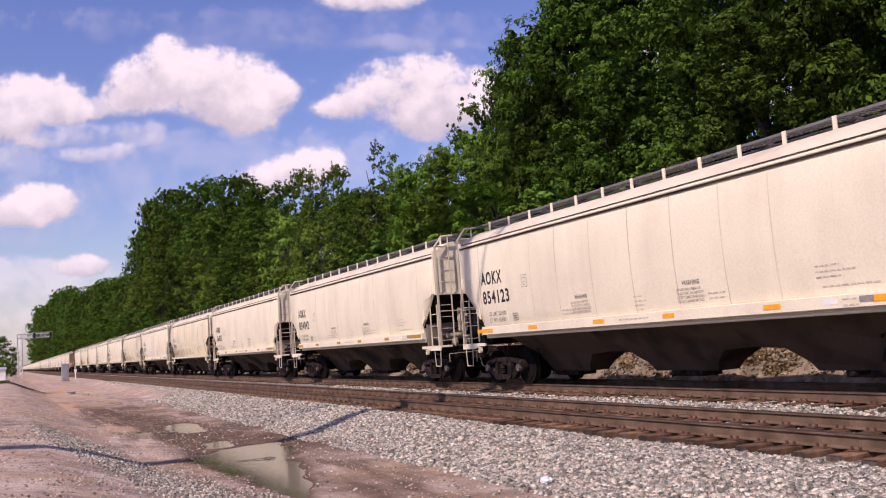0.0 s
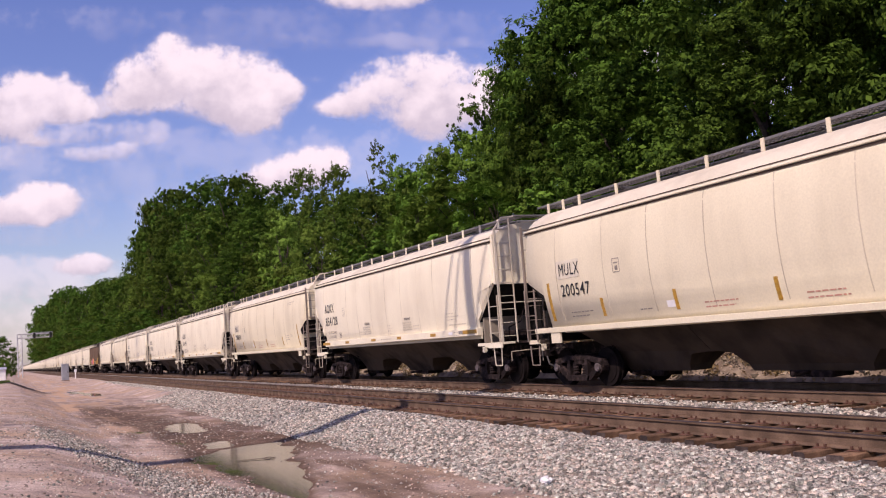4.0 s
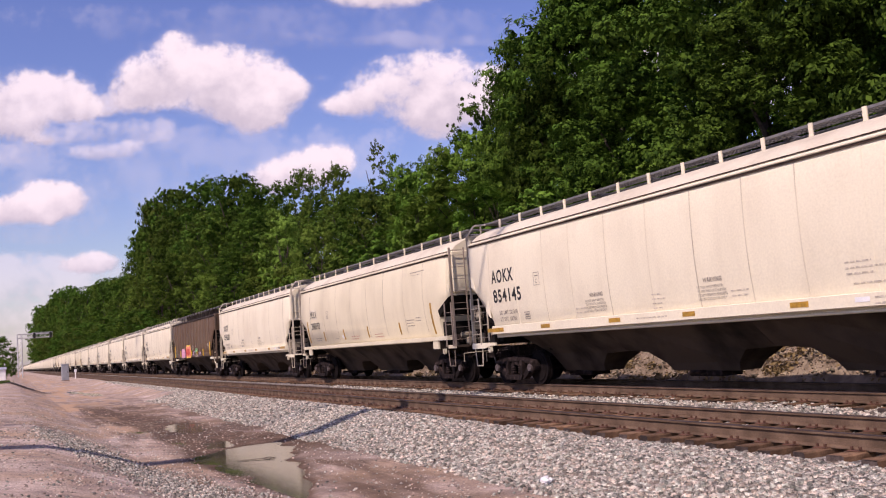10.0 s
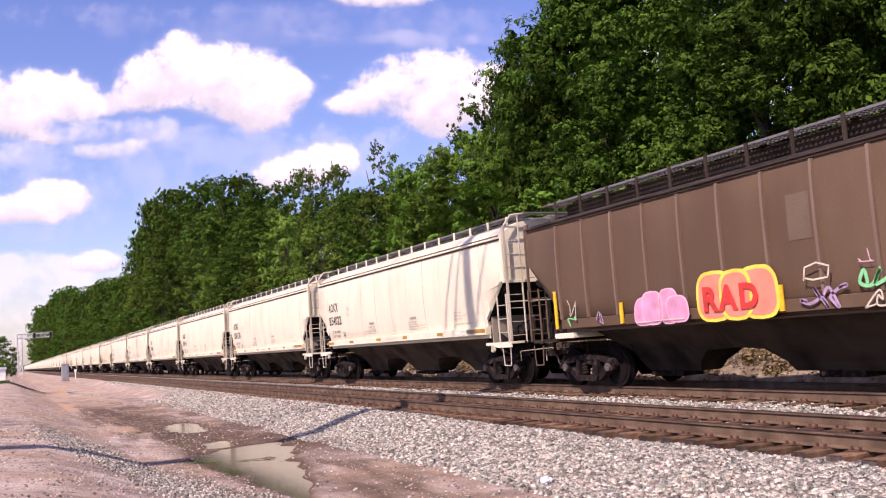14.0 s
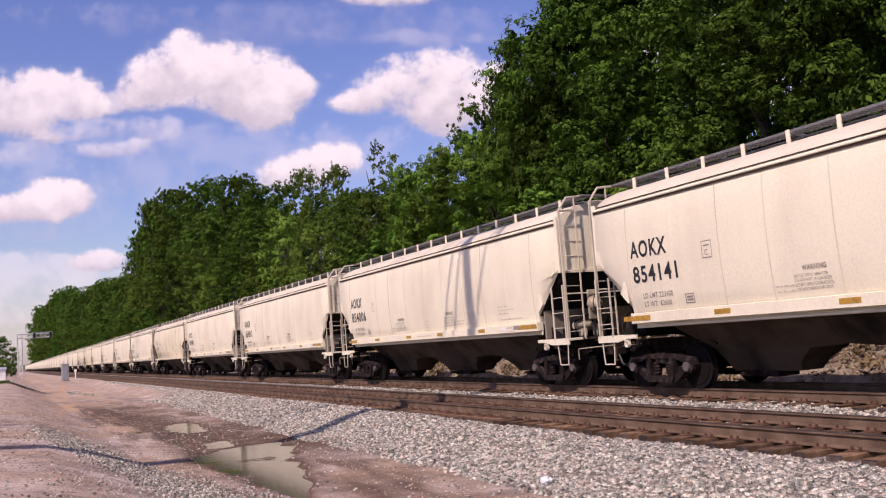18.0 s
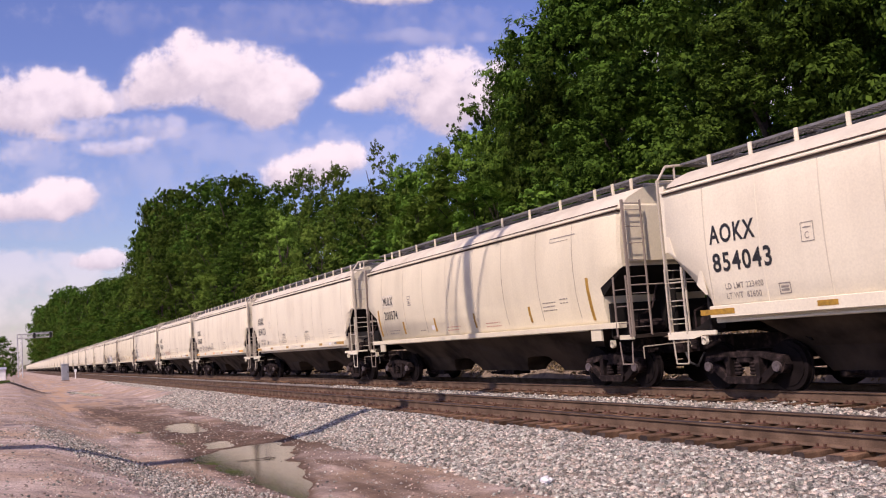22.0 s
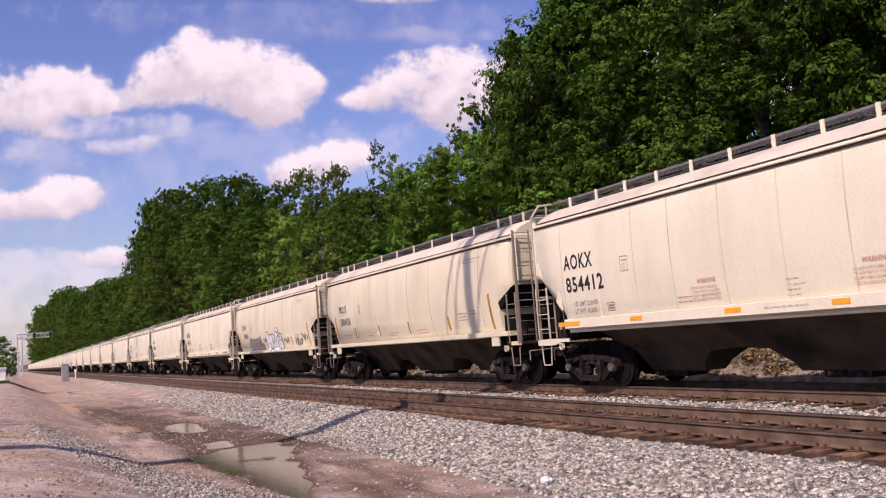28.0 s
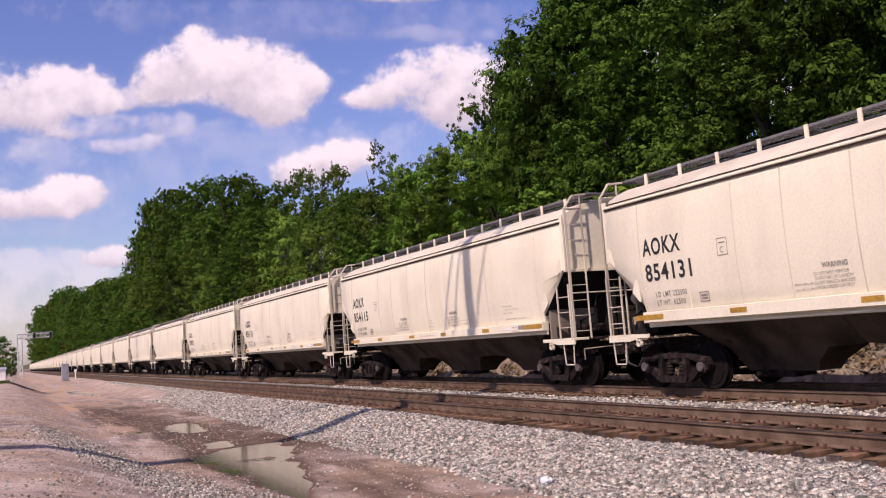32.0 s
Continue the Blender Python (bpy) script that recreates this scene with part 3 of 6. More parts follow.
def ladder(bm, a, b, up, gap=0.36, r=0.011, first=0.2, broad=0.017):
    """Two uprights, above a and b, and rungs between them."""
    a, b = Vector(a), Vector(b)
    top = Vector((0, 0, up))
    way = (b - a).normalized() * 0.03
    for p, w in ((a, broad), (b, 0.017)):
        box(bm, p.x - w, p.x + w, p.y - 0.02, p.y + 0.02, p.z, p.z + up, 0.004)
    z = first
    while z < up:
        tube(bm, a + Vector((0, 0, z)), b + Vector((0, 0, z)), r, 5)
        z += gap


def truck_template():
    """A freight truck: side frames, bolster, wheelsets, springs and bearing caps, about its own middle."""
    meshes = {}
    bm = bmesh.new()
    slab(bm, [(-1.06, 0.50), (-1.0, 0.66), (-0.45, 0.75), (0.45, 0.75), (1.0, 0.66), (1.06, 0.50), (0.9, 0.52), (0.44, 0.64), (-0.44, 0.64), (-0.9, 0.52)], -0.08, 0.08)
    slab(bm, [(-0.47, 0.27), (0.47, 0.27), (0.40, 0.14), (-0.40, 0.14)], -0.14, 0.14)
    for s in (-1, 1):
        slab(bm, [(s * 1.02, 0.52), (s * 0.80, 0.54), (s * 0.38, 0.26), (s * 0.40, 0.14), (s * 0.50, 0.16)], -0.09, 0.09)
        slab(bm, [(s * 0.32, 0.66), (s * 0.45, 0.66), (s * 0.43, 0.24), (s * 0.33, 0.24)], -0.11, 0.11)
        tube(bm, (-0.1, s * 0.89, 0.47), (0.1, s * 0.89, 0.47), 0.14, 12)
        box(bm, -0.12, 0.12, s * 0.89 - 0.12, s * 0.89 + 0.12, 0.52, 0.62, 0.02)
    meshes["side_frame"] = (bm, M_STEEL)
    bm = bmesh.new()
    ring = [bmesh.ops.create_circle(bm, segments=10, radius=0.09 if k % 2 else 0.07, matrix=pose(0, 0, 0.3 + k * 0.032))["verts"] for k in range(10)]
    for a, b in zip(ring, ring[1:]):
        for i in range(10):
            bm.faces.new((a[i], a[(i + 1) % 10], b[(i + 1) % 10], b[i]))
    meshes["spring"] = (bm, M_STEEL)
    bm = bmesh.new()
    box(bm, -1.05, 1.05, -0.2, 0.2, 0.52, 0.78, 0.03)
    tube(bm, (0, 0, 0.7), (0, 0, 0.9), 0.2, 12)
    meshes["bolster"] = (bm, M_STEEL)
    bm = bmesh.new()
    tube(bm, (-1.08, 0, 0), (1.08, 0, 0), 0.075, 10)
    for s in (-1, 1):
        tube(bm, (s * 0.69, 0, 0), (s * 0.735, 0, 0), 0.485, 28)
        tube(bm, (s * 0.735, 0, 0), (s * 0.83, 0, 0), 0.457, 28)
        tube(bm, (s * 0.83, 0, 0), (s * 0.85, 0, 0), 0.37, 20, )
        tube(bm, (s * 0.83, 0, 0), (s * 0.9, 0, 0), 0.13, 12)
    for f in bm.faces:
        f.smooth = False
    meshes["wheelset"] = (bm, M_WHEEL)
    bm = bmesh.new()
    tube(bm, (-0.04, 0, 0), (0.04, 0, 0), 0.095, 12)
    for k in range(3):
        a = k * 2.094
        tube(bm, (-0.055, 0.055 * math.cos(a), 0.055 * math.sin(a)), (0.0, 0.055 * math.cos(a), 0.055 * math.sin(a)), 0.016, 6)
    meshes["bearing_cap"] = (bm, M_CAP)
    out = {}
    for key, (bm, mat) in meshes.items():
        me = bpy.data.meshes.new(key)
        bm.to_mesh(me)
        bm.free()
        me.materials.append(mat)
        out[key] = me
    return out


TRUCK = truck_template()


def joined_truck():
    """The same truck in one mesh, for the cars that stay far off."""
    bm = bmesh.new()
    for key, spots in (("bolster", [(0, 0, 0)]), ("side_frame", [(-0.99, 0, 0), (0.99, 0, 0)]), ("wheelset", [(0, -0.89, 0.457), (0, 0.89, 0.457)])):
        for at in spots:
            old = len(bm.verts)
            bm.from_mesh(TRUCK[key])
            bm.verts.ensure_lookup_table()
            bmesh.ops.translate(bm, verts=bm.verts[old:], vec=at)
    me = bpy.data.meshes.new("truck")
    bm.to_mesh(me)
    bm.free()
    me.materials.append(M_STEEL)
    return me


TRUCK["whole"] = joined_truck()
WHEELSETS = {-1: [], 1: []}


def add_truck(car, y, near=True):
    if not near:
        part("truck", TRUCK["whole"], None, car, "grimy steel freight truck").location = (0, y, 0)
        return
    t = part("truck", TRUCK["bolster"], None, car, "grimy steel freight truck")
    t.location = (0, y, 0)
    for s in (-1, 1):
        part("side_frame", TRUCK["side_frame"], None, t).location = (s * 0.99, 0, 0)
        for dy in (-0.2, 0.2) if s < 0 else ():
            part("spring", TRUCK["spring"], None, t).location = (s * 0.99, dy, 0)
        w = part("wheelset", TRUCK["wheelset"], None, t, "worn steel wheelset")
        w.location = (0, s * 0.89, 0.457)
        for k in (-1, 1):
            part("bearing_cap", TRUCK["bearing_cap"], None, t).location = (k * 1.11, s * 0.89, 0.47)


AOKX_HALF = [(0.0, 1.62), (0.6, 1.60), (1.49, 1.60), (1.508, 1.70), (1.553, 2.1), (1.583, 2.6), (1.586, 3.1), (1.572, 3.6), (1.545, 3.98),
             (1.50, 4.11), (1.42, 4.22), (1.20, 4.36), (0.85, 4.50), (0.40, 4.57), (0.0, 4.59)]
BROWN_HALF = [(0.0, 1.62), (0.6, 1.60), (1.54, 1.60), (1.568, 1.70), (1.580, 2.1), (1.583, 2.6), (1.580, 3.1), (1.565, 3.6), (1.535, 3.98), (1.50, 4.09), (1.42, 4.14), (1.20, 4.20), (0.85, 4.25), (0.40, 4.28), (0.0, 4.29)]
ROUND_HALF = [(0.0, 1.50), (0.6, 1.45), (1.39, 1.45), (1.425, 1.58), (1.502, 1.9), (1.565, 2.3), (1.595, 2.8), (1.582, 3.3), (1.535, 3.75),
              (1.47, 4.02), (1.42, 4.12), (1.25, 4.28), (0.85, 4.48), (0.40, 4.56), (0.0, 4.58)]


def side_x(profile, z):
    """How far the body's side stands out at a height."""
    return float(np.interp(z, [q[1] for q in profile[3:]], [q[0] for q in profile[3:]]))


def hopper_car(style, near=True, gear_end=1):
    """A covered hopper; style 'ribbed' (flat end with corner posts), 'round' (curved body) or 'brown' (outside posts)."""
    paint_of = {"ribbed": M_CREAM, "round": M_TAN, "brown": M_BROWN}[style]
    end = {"ribbed": 8.0, "round": 7.73, "brown": 8.25}[style]
    half = {"ribbed": 8.925, "round": 8.55, "brown": 9.14}[style]
    low_z = 1.42 if style == "round" else 1.43
    trim = paint_of
    fitting = {"ribbed": M_LADDER, "round": M_DULL, "brown": M_RUST}[style]
    car = new("hopper_car")
    bm = bmesh.new()
    if style == "round":
        st = [(-end, 2.72, 0.10), (-end + 0.05, 2.66, 0.02), (-6.95, 2.1, 0), (-6.92, 1.45, 0), (6.92, 1.45, 0), (6.95, 2.1, 0), (end - 0.05, 2.66, 0.02), (end, 2.72, 0.10)]
        shell(bm, st, ROUND_HALF)
    else:
        cut = 2.84 if style == "ribbed" else 3.1
        st = [(-end, cut + 0.02, 0.03), (-end + 0.03, cut - 0.02, 0), (-6.95, 1.80, 0), (-6.9, 1.6, 0), (6.9, 1.6, 0), (6.95, 1.80, 0), (end - 0.03, cut - 0.02, 0), (end, cut + 0.02, 0.03)]
        shell(bm, st, AOKX_HALF if style == "ribbed" else BROWN_HALF)
    bm.normal_update()
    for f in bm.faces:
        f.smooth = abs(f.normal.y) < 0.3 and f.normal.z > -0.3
        # faces that look down get the shade-dark paint
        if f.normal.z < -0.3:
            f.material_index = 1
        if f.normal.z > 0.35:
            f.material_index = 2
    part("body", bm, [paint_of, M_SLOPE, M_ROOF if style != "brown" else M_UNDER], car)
    # rounded end caps of the curved car
    for s in (-1, 1):
        bm = bmesh.new()
        if style == "round":
            box(bm, -1.38, 1.38, s * (end - 0.06), s * (end + 0.06), 2.78, 4.12, 0.05)
        else:
            for x in (-1.52, 1.52):
                box(bm, x - 0.022, x + 0.022, s * (end - 0.02), s * (end + 0.1), cut - 0.02, 4.2)
            box(bm, -1.5, 1.5, s * (end - 0.02), s * (end + 0.06), cut - 0.03, cut + 0.04)
        part("end_frame", bm, trim, car)
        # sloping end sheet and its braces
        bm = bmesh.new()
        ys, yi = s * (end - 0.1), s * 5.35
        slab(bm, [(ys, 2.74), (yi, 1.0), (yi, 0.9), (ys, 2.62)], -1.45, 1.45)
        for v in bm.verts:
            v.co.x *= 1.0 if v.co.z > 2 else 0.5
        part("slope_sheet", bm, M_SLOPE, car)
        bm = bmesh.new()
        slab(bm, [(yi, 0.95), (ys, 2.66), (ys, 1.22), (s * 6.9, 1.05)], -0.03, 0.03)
        part("shear_plate", bm, M_SLOPE, car, "upright plate under the sloping end, dark with soot and painted shade")
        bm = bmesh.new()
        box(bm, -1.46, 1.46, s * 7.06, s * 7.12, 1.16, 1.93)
        # only the sunlit end keeps the dusty colour, the rest are painted shade-dark
        part("end_bulkhead", bm, M_WEB if style == "ribbed" and s < 0 else M_SLOPE, car, "upright dusty web over the bolster, shade-dark on most ends")
        if near:
            bm = bmesh.new()
            tube(bm, (-1.15, s * (end - 0.45), 1.36), (-0.2, s * (end - 0.45), 1.36), 0.16, 12)
            part("air_reservoir", bm, M_STEEL, car)
            bm = bmesh.new()
            path_tube(bm, [(-1.1, s * (end - 0.1), 1.24), (-1.1, s * (end - 0.1), 1.6), (-0.7, s * (end - 0.1), 1.75), (-0.5, s * (end - 0.1), 2.3)], 0.022, 6)
            part("brake_pipe", bm, M_STEEL, car)
            bm = bmesh.new()
            path_tube(bm, [(-1.25, s * 7.1, 1.0), (-1.2, s * 7.5, 0.86), (-0.8, s * (end + 0.1), 0.84)], 0.03, 6)
            part("brake_rod", bm, M_STEEL, car)
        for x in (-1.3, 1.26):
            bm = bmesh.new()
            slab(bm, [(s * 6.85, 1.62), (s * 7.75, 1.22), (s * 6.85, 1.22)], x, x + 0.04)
            # darkened to sit in the shade of the sloping end
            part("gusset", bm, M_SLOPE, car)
        bm = bmesh.new()
        if style == "ribbed":
            box(bm, -1.12, 1.12, s * 7.2, s * (end + 0.2), 1.14, 1.19)
            part("crossover_grating", bm, M_STEEL, car)
            bm = bmesh.new()
            bm.free()
            for x in (-1, 1):
                bm = bmesh.new()
                box(bm, x * 1.115, x * 1.55, s * 7.55, s * (end + 0.22), 1.14, 1.20, 0.006)
                slab(bm, [(s * 6.85, 1.2), (s * (end + 0.24), 1.2), (s * (end + 0.24), 1.05), (s * 7.5, 1.05), (s * 7.2, 1.12), (s * 6.85, 1.12)], x * 1.545 - 0.02, x * 1.545 + 0.02)
                part("end_platform", bm, trim, car)
        else:
            box(bm, -1.5, 1.5, s * 7.2, s * (end + 0.2), 1.12, 1.19)
            part("end_platform", bm, M_UNDER, car)
            bm = bmesh.new()
            if style == "brown":
                box(bm, -1.57, 1.57, s * 6.5, s * 7.3, 1.2, 1.33, 0.01)
                part("end_sill", bm, M_CREAM, car, "whitish repainted sill end")
            else:
                bm.free()
                for x in (-1.52, 1.48):
                    bm = bmesh.new()
                    box(bm, x, x + 0.04, s * (end - 0.3), s * (end + 0.2), 1.1, 1.2)
                    part("step_bracket", bm, trim, car)
        bm = bmesh.new()
        box(bm, -0.3, 0.3, s * 5.6, s * (half - 0.45), 0.72, 1.06)
        box(bm, -0.12, 0.12, s * (half - 0.5), s * (half - 0.02), 0.76, 0.98, 0.03)
        box(bm, -0.2, 0.2, s * (half - 0.16), s * (half + 0.02), 0.74, 1.02, 0.04)
        part("coupler", bm, M_STEEL, car)
        if near:
            bm = bmesh.new()
            path_tube(bm, [(-0.35, s * (half - 0.35), 0.72), (-0.38, s * (half - 0.2), 0.5), (-0.3, s * (half - 0.02), 0.42)], 0.025, 5)
            part("air_hose", bm, M_BLACK, car)
    # side sills, eave ledges, and dark strips that paint the shade at the eaves
    for s in (-1, 1):
        bm = bmesh.new()
        xo = 1.60 if style != "round" else 1.575
        if style == "round":
            box(bm, s * 1.34, s * xo, -7.5, 7.5, 1.36, 1.49, 0.008)
        else:
            box(bm, s * 1.4, s * xo, -6.92, 6.92, low_z, 1.655, 0.01)
            box(bm, s * 1.42, s * 1.45, -6.92, 6.92, 1.33, low_z)
        part("side_sill", bm, trim, car)
        bm = bmesh.new()
        ez = 4.03 if style != "round" else 3.98
        ex = 1.60 if style != "round" else 1.54
        box(bm, s * (ex - 0.16), s * ex, -end - 0.02, end + 0.02, ez, ez + 0.045, 0.012)
        part("eave_ledge", bm, trim if style != "brown" else M_UNDER, car)
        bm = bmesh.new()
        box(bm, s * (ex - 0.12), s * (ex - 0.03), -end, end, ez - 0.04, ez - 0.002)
        part("eave_seal", bm, M_EAVE, car, "dark brown strip for the shade under the roof edge")
        if style != "brown":
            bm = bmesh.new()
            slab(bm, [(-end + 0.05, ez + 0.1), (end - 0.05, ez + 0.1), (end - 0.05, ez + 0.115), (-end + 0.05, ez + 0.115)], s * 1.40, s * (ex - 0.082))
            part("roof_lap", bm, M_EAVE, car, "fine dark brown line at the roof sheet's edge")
    # hoppers under the sills: wide above, pinched to the outlets
    if style == "round":
        outer = [(6.4, 1.56), (5.6, 0.80), (5.35, 0.32), (3.25, 0.32), (3.2, 0.46), (2.95, 0.70), (2.3, 0.76), (2.3, 1.56)]
        inner = [(2.29, 1.56), (2.29, 0.76), (1.72, 0.70), (1.45, 0.46), (1.4, 0.32)]
    else:
        outer = [(6.4, 1.56), (5.6, 0.80), (5.35, 0.32), (3.62, 0.32), (3.52, 0.50), (3.15, 0.76), (2.3, 0.82), (2.3, 1.56)]
        inner = [(2.29, 1.56), (2.29, 0.82), (1.48, 0.76), (1.12, 0.50), (1.02, 0.32)]
    inner += [(-y, z) for y, z in inner[::-1]]
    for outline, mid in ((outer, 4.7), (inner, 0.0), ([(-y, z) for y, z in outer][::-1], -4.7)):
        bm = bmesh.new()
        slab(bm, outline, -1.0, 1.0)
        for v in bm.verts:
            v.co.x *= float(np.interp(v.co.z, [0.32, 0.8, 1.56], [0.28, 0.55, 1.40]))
        # brown dust, with the shade under the sill put into the colour
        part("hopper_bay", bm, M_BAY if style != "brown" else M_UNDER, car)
        if near:
            bm = bmesh.new()
            box(bm, -0.3, 0.3, mid - 0.5, mid + 0.5, 0.2, 0.33, 0.02)
            tube(bm, (-0.75, mid, 0.30), (0.75, mid, 0.30), 0.04, 6)
            part("outlet_gate", bm, M_STEEL, car)
    # roof walk, hatch trough and posts
    bm = bmesh.new()
    box(bm, -0.45, 0.45, -end + 0.3, end - 0.3, 4.5 if style != "brown" else 4.2, 4.66, 0.03)
    n_hatch = 8
    for k in range(n_hatch):
        y = -end + 0.9 + k * (2 * end - 1.8) / (n_hatch - 1)
        box(bm, -0.5, 0.5, y - 0.08, y + 0.08, 4.66, 4.72, 0.01)
    part("hatch_trough", bm, M_GRATE if style != "brown" else M_UNDER, car)
    for s in (-1, 1):
        bm = bmesh.new()
        x0, x1 = s * 0.46, s * 0.82
        box(bm, x1 - 0.012, x1 + 0.012, -end - 0.28, end + 0.28, 4.685, 4.735)
        box(bm, x0 - 0.012, x0 + 0.012, -end - 0.28, end + 0.28, 4.685, 4.735)
        step = 0.11 if near else 0.5
        for k in range(int((2 * end + 0.5) / step)):
            y = -end - 0.25 + k * step
            box(bm, x0, x1, y - 0.02, y + 0.02, 4.70, 4.725)
        for k in range(1, 4):
            x = x0 + (x1 - x0) * k / 4
            box(bm, x - 0.014, x + 0.014, -end - 0.28, end + 0.28, 4.70, 4.73)
        part("roof_walk", bm, M_GRATE, car, "grey steel grating walkway")
        step = 1.125 if style != "round" else 1.3
        n_post = int((2 * end - 0.3) / step) + 1
        posts = [(k - (n_post - 1) / 2) * step for k in range(n_post)]
        if style == "round":
            posts = [1.52 * k for k in range(-4, 5)] + [-7.5, -6.8, 6.8, 7.5]
        if near:
            bm = bmesh.new()
            box(bm, -0.014, 0.014, -0.042, 0.042, -0.25 if style != "brown" else -0.48, 0.01)
            post = bpy.data.meshes.new("walk_post")
            bm.to_mesh(post)
            bm.free()
            post.materials.append(trim if style != "brown" else M_UNDER)
            if s > 0:
                bm = bmesh.new()
                for y in posts:
                    old = len(bm.verts)
                    bm.from_mesh(post)
                    bm.verts.ensure_lookup_table()
                    bmesh.ops.translate(bm, verts=bm.verts[old:], vec=(0.845, y, 4.73))
                part("walk_post_row", bm, post.materials[0], car)
                continue
            for y in posts:
                part("walk_post", post, None, car).location = (s * 0.845, y, 4.73)
    # end walk over the roof, grab rails down the corners
    for s in (-1, 1):
        bm = bmesh.new()
        box(bm, -0.85, 0.85, s * (end + 0.02), s * (end + 0.3), 4.69, 4.73)
        part("end_walk", bm, M_GRATE if style != "brown" else M_BROWN, car)
        for x in (-1, 1):
            bm = bmesh.new()
            inner = 1.02 if style != "round" else 1.0
            ye = s * (end + 0.19)
            ladder(bm, (x * 1.5, ye, 1.16), (x * inner, ye, 1.16), {"ribbed": 3.2, "round": 3.02, "brown": 2.95}[style], 0.37, 0.010, broad=0.036)
            if style == "ribbed":
                path_tube(bm, [(x * 1.5, ye, 4.34), (x * 1.25, ye, 4.66), (x * 0.83, ye, 4.7)], 0.028, 6)
                tube(bm, (x * inner, ye, 4.34), (x * inner, ye, 4.68), 0.025, 5)
                tube(bm, (x * 1.5, ye, 4.34), (x * inner, ye, 4.36), 0.02, 5)
            else:
                tube(bm, (x * 1.5, ye, 4.10), (x * inner, ye, 4.10), 0.016, 5)
            part("end_ladder", bm, fitting, car)
            bm = bmesh.new()
            y0 = s * (end - 0.34) if style != "round" else s * (end - 0.3)
            ladder(bm, (x * 1.56, y0, 1.16), (x * 1.56, s * (end + 0.16), 1.16), 1.34, 0.37, 0.012, 0.3)
            part("side_ladder", bm, fitting, car)
            bm = bmesh.new()
            path_tube(bm, [(x * 1.52, s * (end - 0.3), 1.05), (x * 1.52, s * (end - 0.25), 0.56), (x * 1.52, s * (end + 0.1), 0.56), (x * 1.52, s * (end + 0.14), 1.05)], 0.016, 6)
            part("stirrup_step", bm, fitting, car)
            if near:
                bm = bmesh.new()
                tube(bm, (x * 1.58, s * 7.2, 1.0), (x * 1.5, s * 7.2, 1.0), 0.07, 10)
                tube(bm, (x * 1.585, s * 7.2, 1.0), (x * 1.59, s * 7.2, 1.0), 0.035, 8)
                box(bm, x * 1.5, x * 1.58, s * 7.2 - 0.06, s * 7.2 + 0.06, 1.0, 1.1)
                part("roping_eye", bm, trim, car)
        # crossover bar from the platform
        bm = bmesh.new()
        tube(bm, (-1.45, s * (end + 0.19), 2.28), (1.45, s * (end + 0.19), 2.28), 0.018, 5)
        part("grab_bar", bm, fitting, car)
    if near:
        # hand brake: a bell-shaped housing, its wheel, chain rod and valve on one end
        g, gx, gz = gear_end, -0.66, 2.02
        ye = g * (end + 0.12)
        bm = bmesh.new()
        ring = []
        for k in range(18):
            t = k * math.tau / 18
            ring.append(Vector((gx + 0.27 * math.cos(t), ye + g * 0.38, gz + 0.27 * math.sin(t))))
        path_tube(bm, ring + ring[:1], 0.013, 6)
        for k in range(5):
            t = k * 1.2566
            tube(bm, (gx, ye + g * 0.32, gz), (gx + 0.27 * math.cos(t), ye + g * 0.38, gz + 0.27 * math.sin(t)), 0.010, 5)
        part("brake_wheel", bm, M_STEEL, car)
        bm = bmesh.new()
        tube(bm, (gx, ye, gz), (gx, ye + g * 0.1, gz), 0.19, 14)
        bmesh.ops.create_cone(bm, cap_ends=True, segments=14, radius1=0.18, radius2=0.07, depth=0.2, matrix=pose(gx, ye + g * 0.2, gz, -90 * g))
        box(bm, gx - 0.16, gx + 0.16, ye - 0.03, ye + 0.03, gz - 0.4, gz + 0.34, 0.02)
        part("brake_housing", bm, M_BRAKE, car, "grimy cream bell-shaped hand brake housing")
        bm = bmesh.new()
        tube(bm, (gx, ye, 1.2), (gx, ye, gz - 0.35), 0.025, 6)
        tube(bm, (gx + 0.25, ye, 1.18), (gx + 0.25, ye, 1.66), 0.035, 6)
        part("brake_chain_rod", bm, M_STEEL, car)
        bm = bmesh.new()
        tube(bm, (gx - 0.45, ye - g * 0.25, 1.5), (gx + 0.05, ye - g * 0.25, 1.5), 0.09, 10)
        box(bm, gx - 0.3, gx - 0.1, ye - g * 0.25 - 0.08, ye - g * 0.25 + 0.08, 1.2, 1.42, 0.03)
        box(bm, gx + 0.1, gx + 0.32, ye - g * 0.2 - 0.1, ye - g * 0.2 + 0.1, 1.2, 1.5, 0.04)
        part("brake_valve", bm, M_BRAKE, car)
        # small fittings that hang under the end platforms
        for s in (-1, 1):
            bm = bmesh.new()
            path_tube(bm, [(-1.2, s * (end + 0.1), 0.92), (-0.75, s * (end + 0.32), 0.94), (-0.15, s * (end + 0.4), 0.95), (-0.1, s * (end + 0.42), 0.8)], 0.014, 5)
            tube(bm, (-1.2, s * (end + 0.1), 0.92), (-1.2, s * (end + 0.1), 0.66), 0.014, 5)
            part("uncoupling_lever", bm, M_BRAKE, car)
            bm = bmesh.new()
            box(bm, -1.0, -0.88, s * (end + 0.02) - 0.05, s * (end + 0.02) + 0.05, 0.78, 1.14, 0.01)
            part("platform_bracket", bm, M_STEEL, car)
